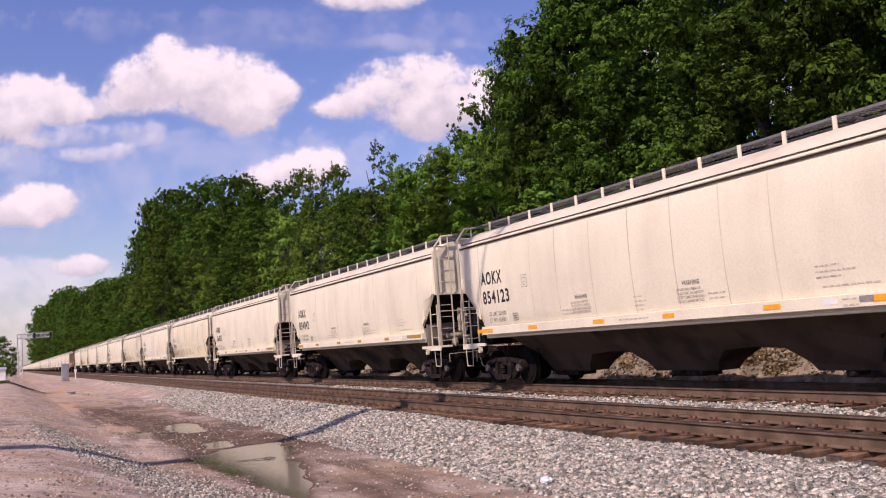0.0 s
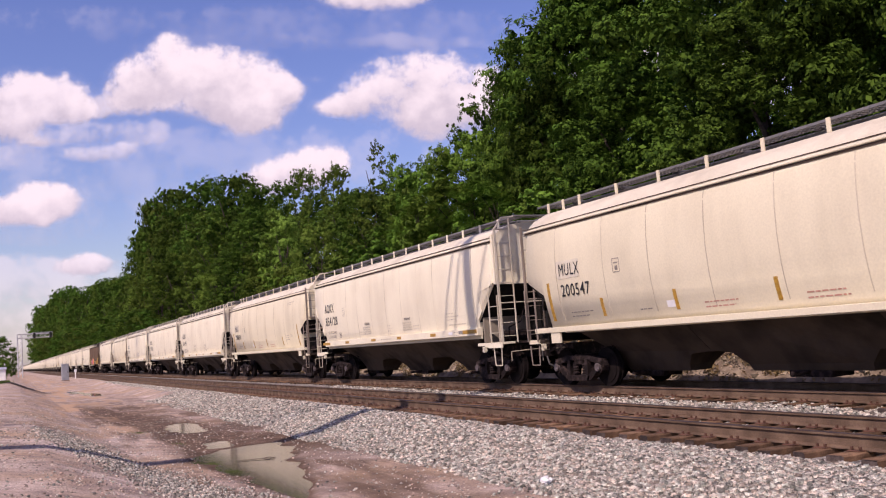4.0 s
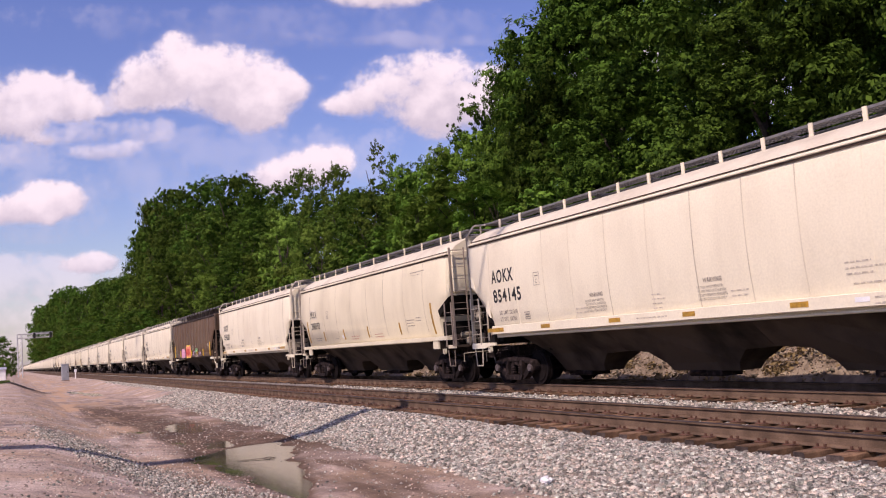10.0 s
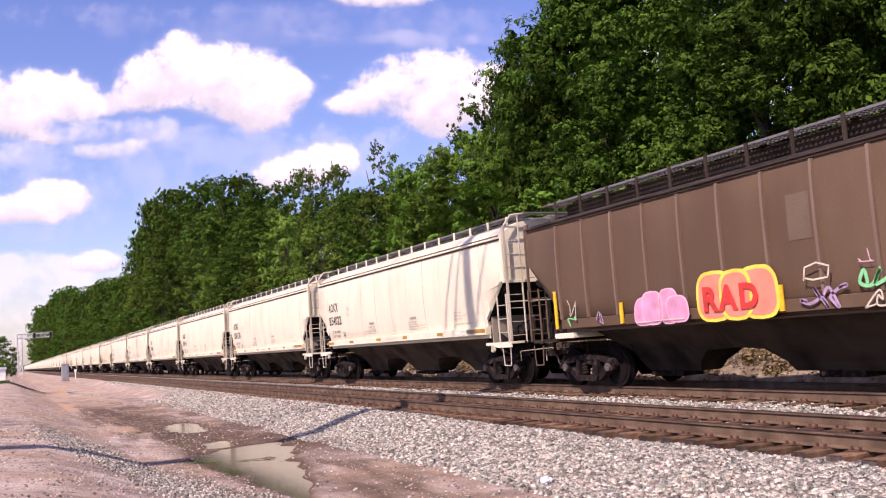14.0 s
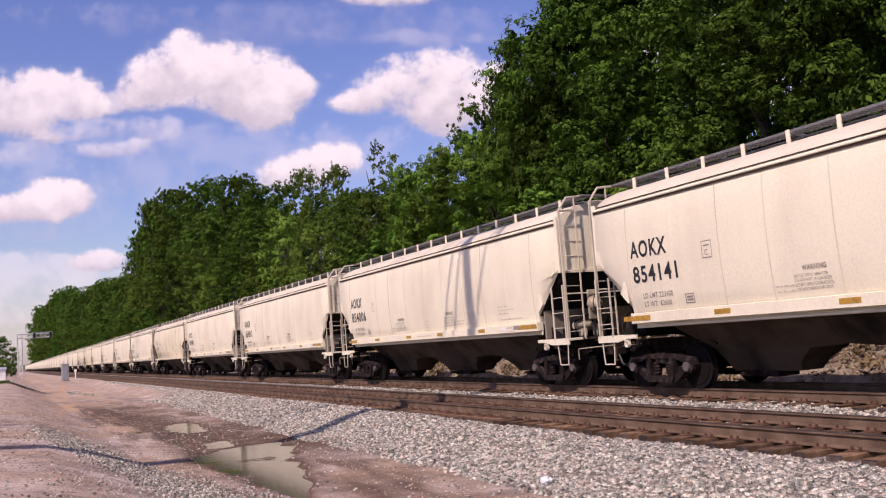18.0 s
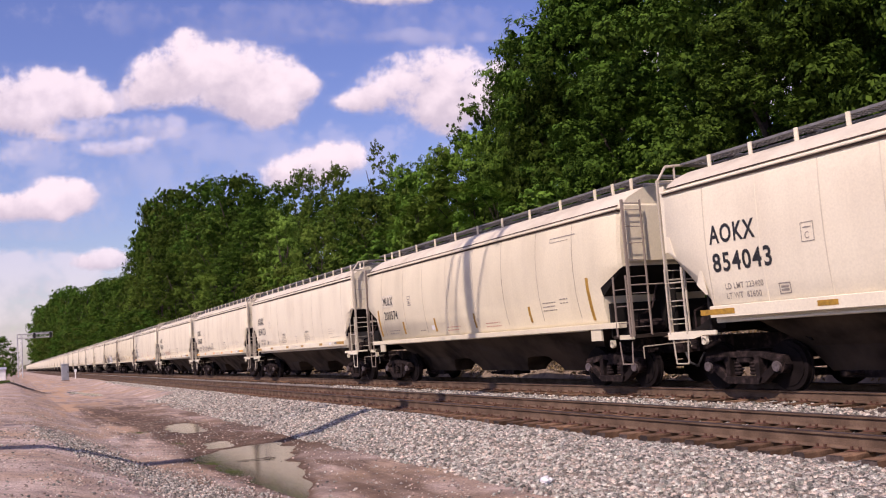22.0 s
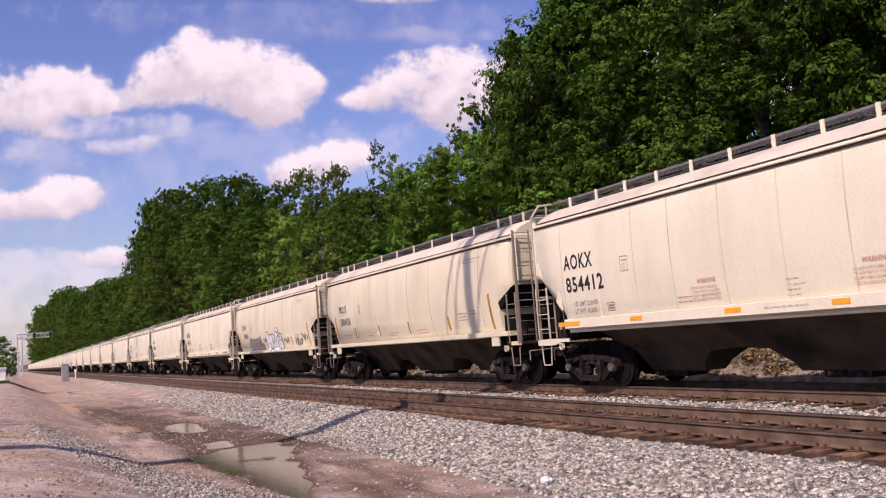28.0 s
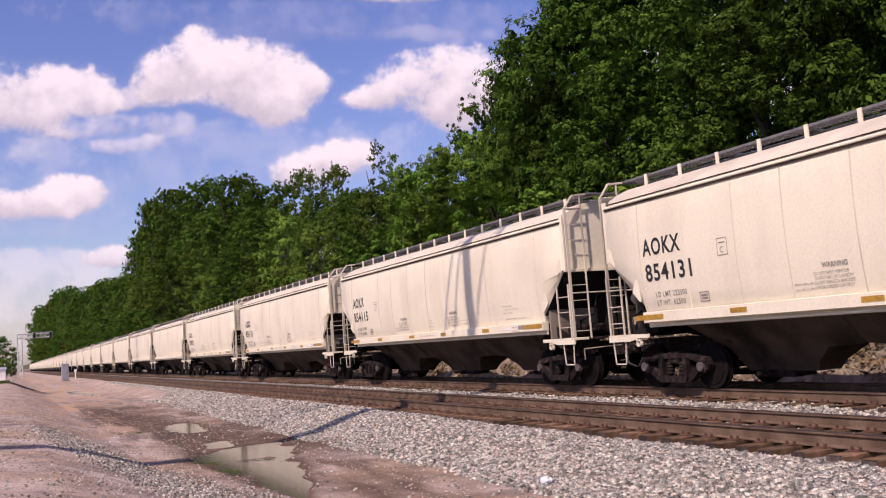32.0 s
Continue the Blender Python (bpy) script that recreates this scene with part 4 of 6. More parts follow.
            if style == "ribbed":
                # welded corner gussets where the side sheet is cut back
                bm = bmesh.new()
                slab(bm, [(s * (end - 0.03), 3.14), (s * (end - 0.03), 2.87), (s * (end - 0.24), 2.72), (s * (end - 0.12), 3.12)], -1.596, -1.58)
                part("corner_gusset", bm, M_CREAM, car)
                bm = bmesh.new()
                slab(bm, [(s * 7.0, 1.88), (s * 6.97, 1.9), (s * 7.06, 2.36), (s * 7.12, 2.36), (s * 7.24, 2.1)], -1.572, -1.555)
                part("edge_stiffener", bm, M_CREAM, car)
        if style == "brown":
            bm = bmesh.new()
            tube(bm, (-0.86, -end - 0.16, 1.12), (-0.86, -end - 0.16, 2.2), 0.05, 8)
            part("brake_mast", bm, M_BRAKE, car)
            bm = bmesh.new()
            tube(bm, (-0.86, -end - 0.16, 2.2), (-0.86, -end - 0.16, 3.25), 0.055, 8)
            part("brake_mast_cap", bm, M_OXIDE, car, "orange rusty upper brake mast")
            bm = bmesh.new()
            path_tube(bm, [(-1.56, -end + 0.3, 1.62), (-1.56, -end - 0.16, 1.62)], 0.03, 4)
            path_tube(bm, [(-1.56, -end + 0.32, 1.2), (-1.56, -end + 0.3, 1.02), (-1.56, -end - 0.1, 0.88), (-1.56, -end - 0.12, 0.62), (-1.56, -end - 0.45, 0.62), (-1.56, -end - 0.45, 0.9)], 0.02, 6)
            part("bent_grab_iron", bm, M_CREAM, car, "bent white grab iron")
        bm = bmesh.new()
        tube(bm, (0.35, 6.2, 1.35), (0.35, 7.1, 1.35), 0.2, 12)
        box(bm, -0.6, -0.15, 6.9, 7.6, 1.3, 1.65, 0.04)
        part("brake_cylinder", bm, M_UNDER, car)
        # upright body seams: thin welded battens
        seams = (6.86, 5.49, 4.08, 2.88, 1.42, -0.05, -1.45, -2.85, -4.1, -5.45, -6.8)
        if style == "round":
            seams = (6.28, 4.35, 2.75, 1.0, -0.8, -2.5, -4.3, -5.95)
        if style == "brown":
            seams = tuple(6.87 - 1.12 * k for k in range(13))
        for order, y in enumerate(seams):
            zs = [1.66 + 0.165 * k for k in range(15)]
            prof = {"ribbed": AOKX_HALF, "round": ROUND_HALF, "brown": BROWN_HALF}[style]
            w, d = (0.011, 0.004) if style != "brown" else (0.03, 0.06)
            for s in (-1,):
                bm = bmesh.new()
                px = [float(np.interp(z, [q[1] for q in prof[3:]], [q[0] for q in prof[3:]])) for z in zs]
                for (xa, za), (xb, zb) in zip(zip(px, zs), zip(px[1:], zs[1:])):
                    vs = []
                    for xx, zz in ((xa, za), (xb, zb)):
                        for yy in (-w, w):
                            vs.append(bm.verts.new((s * (xx + d), y + yy, zz)))
                            vs.append(bm.verts.new((s * (xx - 0.01), y + yy, zz)))
                    for q in ((0, 2, 6, 4), (1, 5, 7, 3), (0, 4, 5, 1), (2, 3, 7, 6)):
                        bm.faces.new([vs[i] for i in q])
                bmesh.ops.remove_doubles(bm, verts=bm.verts, dist=0.0005)
                bmesh.ops.recalc_face_normals(bm, faces=bm.faces)
                part("side_post" if style == "brown" else "body_seam", bm, {"ribbed": M_CREAM if order in (1, 9) else M_SEAM, "round": M_SEAM2, "brown": M_POST}[style], car)
        # reflector strips
        spots = []
        if style == "ribbed":
            spots = [(6.72, 0.9, 1.49, 0.105), (4.15, 0.42, 1.5, 0.095), (1.28, 0.42, 1.5, 0.095), (-1.15, 0.36, 1.5, 0.095), (-3.92, 0.4, 1.5, 0.095), (-6.42, 0.95, 1.5, 0.11)]
        elif style == "round":
            spots = [(y, 0.09, 1.66, 0.42) for y in (4.6, 2.1, -0.6, -3.7)] + [(6.7, 0.1, 1.64, 0.95), (-6.45, 0.1, 1.58, 1.0)]
        else:
            spots = [(y, 0.1, 1.46, 0.46) for y in (4.45, 3.2, -0.08, -2.3, -4.55)] + [(7.05, 0.1, 1.44, 0.92), (-6.9, 0.1, 1.44, 0.9)]
        for y, w, z, h in spots:
            for s in (-1,):
                bm = bmesh.new()
                if style == "ribbed":
                    box(bm, s * 1.598, s * 1.606, y - w / 2, y + w / 2, z, z + h)
                else:
                    rows = []
                    for k in range(9):
                        zz = z + h * k / 8
                        xx = side_x(ROUND_HALF, zz) if style == "round" else 1.645
                        rows.append([bm.verts.new((s * (xx + dx), y + dy, zz)) for dx, dy in ((-0.02, -w / 2), (0.012, -w / 2), (0.012, w / 2), (-0.02, w / 2))])
                    for p, q in zip(rows, rows[1:]):
                        for k in range(3):
                            bm.faces.new((p[k], p[k + 1], q[k + 1], q[k]))
                    bm.faces.new(rows[0])
                    bm.faces.new(rows[-1][::-1])
                part("reflector", bm, {"ribbed": M_DULLOR, "round": M_DULLOR, "brown": M_YELLOW}[style], car, "amber reflector strip")
        if style == "round":
            for s in (-1, 1):
                for y in (-6.6, 6.6):
                    bm = bmesh.new()
                    slab(bm, [(y - 0.2, 1.37), (y + 0.2, 1.37), (y + 0.2, 1.1), (y - 0.2, 1.1)], s * 1.5, s * 1.55)
                    part("jacking_pad", bm, trim, car)
        for s in (-1, 1):
            bm = bmesh.new()
            tube(bm, (s * 1.5, -6.2, 1.36), (s * 1.5, 6.2, 1.36), 0.022, 6)
            part("brake_pipe", bm, trim, car)
    for y in (-6.75, 6.75) if style != "round" else (-6.45, 6.45):
        add_truck(car, y, near)
    return car


def small_print(car, y, z, lines, mat, profile):
    """Rows of bars for writing that is too small to read."""
    rows, r = [], random.Random(round(y * 100 + z * 10))
    for k, w in enumerate(lines):
        at = 0.0
        while at < w:
            step = min(r.uniform(0.05, 0.16), w - at)
            rows.append((at, -k * 0.095, step, 0.026))
            at += step + 0.03
    applied("small_print", strips(rows), mat, car, y, z, profile, 0.007, "rows of faded small stencilled print", "stuff")


NOTICE = ("DO NOT APPLY VIBRATOR", "TO ANY PART OF CAR BODY", "EXCEPT VIBRATOR BRACKETS", "USE ON LOADED CAR ONLY")


def notice(car, y, z, mat):
    """The stencilled warning on the lower side."""
    applied("warning_heading", lettering("WARNING", 0.125, 0.82, mat, 0.004, 1.05), None, car, y - 0.2, z, AOKX_HALF, 0.007, "stencilled warning heading")
    applied("warning_text", lettering("\n".join(NOTICE), 0.078, 0.76, mat, 0.0, 1.0), None, car, y, z - 0.115, AOKX_HALF)


def mark_ribbed(car, number, red=False):
    side = AOKX_HALF
    applied("reporting_mark", lettering("AOKX", 0.49, 0.76, M_INK, 0.011, 1.15), None, car, 6.74, 2.84, side, 0.008, "black stencilled reporting marks")
    applied("car_number", lettering(number, 0.49, 0.92, M_INK, 0.011, 1.13), None, car, 6.73, 2.30, side, 0.008, "black stencilled car number")
    load = {"854131": 223500, "854020": 223200, "854145": 223300}.get(number, 223400)
    for words, z in ((f"LD LMT {load}", 1.95), (f"LT WT  {286000 - load}", 1.77)):
        applied("weight_line", lettering(words, 0.155, 0.85, M_GREYINK, 0.002, 1.1), None, car, 6.5, z, side, 0.007, "small grey stencilled weights", "stuff")
    frame_rows = [(0, 0, 0.27, 0.012), (0, 0.32, 0.27, 0.012), (0, 0, 0.012, 0.33), (0.26, 0, 0.012, 0.33), (0.05, 0.235, 0.17, 0.02)]
    applied("clearance_mark", strips(frame_rows), M_GREYINK, car, 4.55, 2.60, side, 0.007, "framed clearance mark")
    applied("clearance_letter", lettering("C", 0.17, 0.8, M_GREYINK), None, car, 4.48, 2.65, side)
    rows = [(0, 0, 0.26, 0.02), (0, 0.18, 0.26, 0.02), (0, 0, 0.02, 0.2), (0.24, 0, 0.02, 0.2), (0.04, 0.05, 0.18, 0.04), (0.04, 0.11, 0.18, 0.04)]
    applied("data_box", strips(rows), M_GREYINK, car, 5.2, 1.76, side)
    ink = M_REDINK if red else M_FAINT
    for y in (2.4, -1.4):
        notice(car, y, 2.13, M_REDINK if red else M_GREYINK)
    small_print(car, 2.83, 1.88, (0.4, 0.42), ink, side)
    small_print(car, -2.3, 1.9, (0.45, 0.42), ink, side)
    small_print(car, 0.0, 2.0, (0.3, 0.42, 0.3, 0.32), M_FAINT, side)
    small_print(car, -4.9, 2.15, (0.5, 0.8, 0.5), M_FAINT, side)
    small_print(car, -5.0, 1.8, (1.1,), M_FAINT, side)
    sill = [(1.6, 0)] * 4 + [(1.6, 5)]
    small_print(car, 0.5, 1.53, (1.0,), M_FAINT, sill)
    small_print(car, -5.42, 1.56, (0.3, 0.3), M_FAINT, sill)
    applied("white_sticker", strips([(0, 0, 0.28, 0.08)]), M_WHITE, car, -5.05, 1.51, sill, 0.007, "small white sticker")
    applied("data_plate", strips([(0, 0, 0.27, 0.1)]), M_SPRAYGREY, car, -5.74, 1.51, sill, 0.007, "small grey data plate")


def mark_round(car, code, number, patch=True):
    side = ROUND_HALF
    if patch:
        applied("repainted_patch", strips([(-0.04, -0.05, 0.97, 0.43)]), M_PATCH, car, 6.22, 2.70, side, 0.008, "greyish repainted patch")
    applied("reporting_mark", lettering(code, 0.42 if patch else 0.36, 0.73 if patch else 0.87, M_INK, 0.0, 1.1), None, car, 6.16 if patch else 5.93, 2.72, side, 0.016, "black stencilled reporting marks")
    applied("car_number", lettering(number, 0.41 if patch else 0.36, 0.9 if patch else 0.9, M_INK, 0.003, 1.1), None, car, 6.14 if patch else 5.83, 2.22, side, 0.016, "black stencilled car number")
    rows = [(0, 0, 0.26, 0.02), (0, 0.3, 0.26, 0.02), (0, 0, 0.02, 0.32), (0.24, 0, 0.02, 0.32), (0.09, 0.05, 0.1, 0.1), (0.05, 0.2, 0.16, 0.03)]
    applied("clearance_mark", strips(rows), M_GREYINK, car, 4.0, 2.6, side)
    small_print(car, 5.9, 1.80, (0.9, 0.7), M_GREYINK, side)
    small_print(car, 3.3, 1.72, (0.4,), M_GREYINK, side)
    small_print(car, 1.3, 1.74, (0.9, 0.8), M_REDINK, side)
    small_print(car, -1.2, 1.74, (0.8, 0.9), M_REDINK, side)
    small_print(car, -4.4, 2.1, (0.6, 0.55, 0.6), M_GREYINK, side)
    small_print(car, -5.2, 2.15, (0.35, 0.35), M_GREYINK, side)
    applied("white_sticker", strips([(0, 0, 0.28, 0.14)]), M_WHITE, car, 2.4, 1.72, side, 0.007, "small white sticker")
    applied("weld_scar", strips([(0, 0, 1.1, 0.02), (0, -0.09, 0.8, 0.012), (0, -0.09, 0.012, 0.1)]), M_GREYINK, car, -5.0, 3.66, side)


# car: (place of its far corner along the train, kind, number)
TRAIN = [(5.9, "r", "854117"), (23.73, "r", "854123"), (41.76, "r", "854042"), (60.2, "r", "854025"), (77.41, "o", "200547"), (95.33, "r", "854128"), (112.45, "o", "200630"),
         (130.35, "r", "854149"), (148.2, "r", "854132"), (165.99, "r", "854145"), (182.97, "o", "200593"), (200.82, "r", "854020"), (219.1, "b", ""),
         (236.62, "r", "854022"), (254.4, "r", "854130"), (272.11, "r", "854141"), (289.81, "r", "854006"), (307.51, "r", "854013"), (325.2, "r", "854043"),
         (342.18, "o", "200574"), (360.06, "r", "854121"), (377.47, "r", "854009"), (395.19, "r", "854024"), (412.72, "r", "854412"), (429.46, "o", "200436"),
         (446.61, "e", "170576"), (464.15, "r", "854131"), (482.02, "r", "854115"), (499.87, "r", "854110"), (517.7, "r", "854033")]
FAR_CARS = 34


def travelled(t):
    return 14.422 * t - 0.0135 * t * t


CARS = []      # (thing, place of its middle along the track at the start)


def make_train():
    plain = {"r": hopper_car("ribbed"), "r-": hopper_car("ribbed", True, -1), "o": hopper_car("round"), "o-": hopper_car("round", True, -1), "b": hopper_car("brown", True, -1)}
    plain["e"] = plain["o"]
    brake_behind = ("854042", "854132", "854141", "854006", "854043", "854024", "200593")
    words = {"r": "cream covered hopper car with ribbed sides and black stencilled numbers", "o": "cream covered hopper car with rounded sides and repainted numbers",
             "b": "faded brown covered hopper car with graffiti along its lower side", "e": "cream rounded covered hopper car with large white graffiti"}
    cars = []
    for corner, kind, number in TRAIN:
        base = plain[kind + "-" if number in brake_behind else kind]
        car = copy_thing(base, Matrix())
        cars.append((car, kind, number, corner - (7.77 if kind in "oe" else 8.37 if kind == "b" else 8.15)))
    for ob in (plain["r"], plain["r-"], plain["o"], plain["o-"], plain["b"]):
        for o in (*ob.children_recursive, ob):
            bpy.data.objects.remove(o)
    for car, kind, number, middle in cars:
        tagged(car, words[kind], "freight car", "cars of the freight train")
        if kind == "r":
            mark_ribbed(car, number, number == "854412")
            if number in ("854123", "854412", "854009"):
                for o in car.children:
                    if o.name.startswith("reflector"):
                        o.data = bright_strip(o.data)
        elif kind == "o":
            mark_round(car, "MULX", number)
        elif kind == "e":
            mark_round(car, "ECNX", number, False)
            graffiti_white(car)
        else:
            graffiti_brown(car)
        if number == "854009":
            scrawl(car, 5.2, 1.72, 2.9, 0.42, M_GREYINK, 3)
        if number == "854024":
            scrawl(car, 4.3, 1.70, 2.4, 0.36, M_REDINK, 5)
        CARS.append((car, middle))
        for t in car.children:
            for w in t.children:
                if w.name.startswith("wheelset"):
                    WHEELSETS[1 if w.location.y > 0 else -1].append(w)
    far = hopper_car("ribbed", False)
    tagged(far, "distant cream covered hopper car of the freight train", "freight car", "cars of the freight train")
    for k in range(FAR_CARS):
        car = far if k == 0 else copy_thing(far, Matrix())
        CARS.append((car, 517.7 + 17.8 * (k + 1) - 8.15))


BRIGHT = {}


def bright_strip(me):
    if me.name not in BRIGHT:
        BRIGHT[me.name] = me.copy()
        BRIGHT[me.name].materials[0] = M_ORANGE
    return BRIGHT[me.name]


def ribbon(points, width):
    """A flat brush line through points (x, y)."""
    bm = bmesh.new()
    pts = [Vector((*p, 0)) for p in points]
    sides = []
    for i, p in enumerate(pts):
        way = (pts[min(i + 1, len(pts) - 1)] - pts[max(i - 1, 0)]).normalized()
        off = Vector((-way.y, way.x, 0)) * width / 2
        sides.append((bm.verts.new(p + off), bm.verts.new(p - off)))
    for (a, b), (c, d) in zip(sides, sides[1:]):
        bm.faces.new((a, b, d, c))
    return bm


FLAT_SIDE = [(1.65, 0.0)] * 3 + [(1.65, 0.0), (1.65, 5.0)]
FLAT_SILL = [(1.575, 0.0)] * 4 + [(1.575, 5.0)]
SILL_SIDE = [(1.578, 0.0)] * 3 + [(1.578, 0.0), (1.578, 1.49)] + [(1.40, 1.50)] + ROUND_HALF[3:]


def scrawl(car, y, z, length, height, mat, seed, width=0.03, name="graffiti_scrawl", profile=AOKX_HALF, lift=0.01):
    """A sprayed tag: one unbroken jagged and looping line."""
    r = random.Random(seed)
    knots, at = [], 0.0
    while at < length:
        for _ in range(4):
            knots.append(Vector((at + r.uniform(-0.05, 0.2), r.uniform(0.0, 1.0) * height)))
        at += r.uniform(0.16, 0.24)
    pts = []
    for k in range(len(knots) - 3):
        a, b, c, d = knots[k:k + 4]
        for i in range(5):
            t = i / 5
            p = 0.5 * ((2 * b) + (c - a) * t + (2 * a - 5 * b + 4 * c - d) * t * t + (3 * b - a - 3 * c + d) * t ** 3)
            pts.append((p.x, p.y))
    applied(name, ribbon(pts, width), mat, car, y, z, profile, lift, "jagged sprayed scrawl")


def blob(x, foot, wide, tall, lean, grow, square=3.0):
    """One fat letter form, a rounded upright shape cut into level slices."""
    bm = bmesh.new()
    levels = sorted({i / 14 for i in range(15)} | {0.02, 0.05, 0.95, 0.98})
    pairs = []
    for u in levels:
        v = abs(2 * u - 1)
        half = (wide / 2 + grow) * (1 - v ** square) ** (1 / square)
        up = foot - grow + (tall + 2 * grow) * u
        mid = x + lean * (up - foot)
        pairs.append((bm.verts.new((mid - half, up, 0)), bm.verts.new((mid + half, up, 0))))
    for (a, b), (c, d) in zip(pairs, pairs[1:]):
        bm.faces.new((a, b, d, c))
    return bm


def fat_letters(car, y, z, forms, fill, line, profile, label, rim=0.045, lift=0.012):
    """A row of overlapping fat letters, each with its outline; forms: (x, foot, width, height, lean)."""
    for k, (x, foot, wide, tall, lean) in enumerate(forms):
        up = lift + 0.012 * (k % 2)
        applied("graffiti_outline", blob(x, foot, wide, tall, lean, rim), line, car, y, z, profile, up, "sprayed outline of a fat letter")
        applied("graffiti_fill", blob(x, foot, wide, tall, lean, 0.0), fill, car, y, z, profile, up + 0.006, label)


def strokes(car, y, z, lines, mat, width, profile, lift=0.045, name="graffiti_line"):
    """Sprayed lines through given points."""
    for pts in lines:
        fine = []
        for (xa, ya), (xb, yb) in zip(pts, pts[1:]):
            fine += [(xa + (xb - xa) * k / 5, ya + (yb - ya) * k / 5) for k in range(5)]
        applied(name, ribbon(fine + [pts[-1]], width), mat, car, y, z, profile, lift, "sprayed line")


def graffiti_white(car):
    side = SILL_SIDE
    for y, w, fill, line in ((0.72, 2.85, M_WHITE, M_INK), (4.42, 2.8, M_SPRAYGREY, M_INK)):
        applied("graffiti_fill", strips([(0, 0, w, 0.1)]), fill, car, y, 1.385, FLAT_SILL, 0.03, "spray paint run down over the sill")
        applied("graffiti_line", strips([(w * k / 6, 0, 0.03, 0.1) for k in range(1, 6)]), line, car, y, 1.385, FLAT_SILL, 0.036, "black lines over the sill", "stuff")
    fat_letters(car, 0.75, 1.40, ((0.35, 0.02, 0.5, 0.98, -0.25), (0.85, 0.0, 0.55, 0.86, -0.1), (1.3, 0.02, 0.5, 0.84, -0.2), (1.7, 0.0, 0.5, 0.98, 0.22), (2.12, 0.0, 0.46, 1.16, -0.12), (2.62, 0.05, 0.5, 0.8, -0.05)),
                M_WHITE, M_INK, side, "white fat graffiti letter", 0.05)
    strokes(car, 0.75, 1.40, (((0.35, 0.4), (0.62, 0.42), (0.6, 0.2), (0.4, 0.22)), ((0.95, 0.5), (1.1, 0.55)), ((1.25, 0.5), (1.45, 0.45)), ((1.35, 0.6), (1.38, 0.4)), ((1.7, 0.0), (1.85, 0.6), (2.0, 0.75)),
                              ((2.05, 0.02), (2.15, 0.5)), ((0.9, 0.0), (0.95, 0.25)), ((1.5, 0.0), (1.55, 0.2))), M_INK, 0.035, side)
    scrawl(car, -1.62, 1.85, 0.5, 0.3, M_INK, 20, 0.025, "graffiti_line", side, 0.05)
    grey = M_SPRAYGREY
    fat_letters(car, 4.5, 1.40, tuple((0.2 + 0.36 * k, 0.02, 0.34, h, -0.08) for k, h in enumerate((0.78, 0.74, 0.7, 0.72, 0.74, 0.72, 0.8))) + ((2.75, 0.02, 0.42, 0.42, 0.0),),
                grey, M_INK, side, "faded grey fat graffiti letter", 0.03)
    strokes(car, 4.5, 1.40, tuple(((0.28 + 0.36 * k, 0.1), (0.2 + 0.36 * k, 0.35), (0.3 + 0.36 * k, 0.55)) for k in range(7)), M_INK, 0.025, side)
    scrawl(car, 4.9, 1.46, 0.3, 0.35, M_INK, 30, 0.025, profile=side)
    scrawl(car, 1.55, 1.9, 0.6, 0.25, M_INK, 32, 0.025, profile=side)
    scrawl(car, -2.4, 1.7, 0.9, 0.36, M_INK, 31, 0.03, profile=side)
    scrawl(car, -4.1, 1.6, 1.4, 0.42, M_INK, 33, 0.035, profile=side)
    scrawl(car, -5.4, 1.75, 0.8, 0.4, M_INK, 35, 0.035, profile=side)


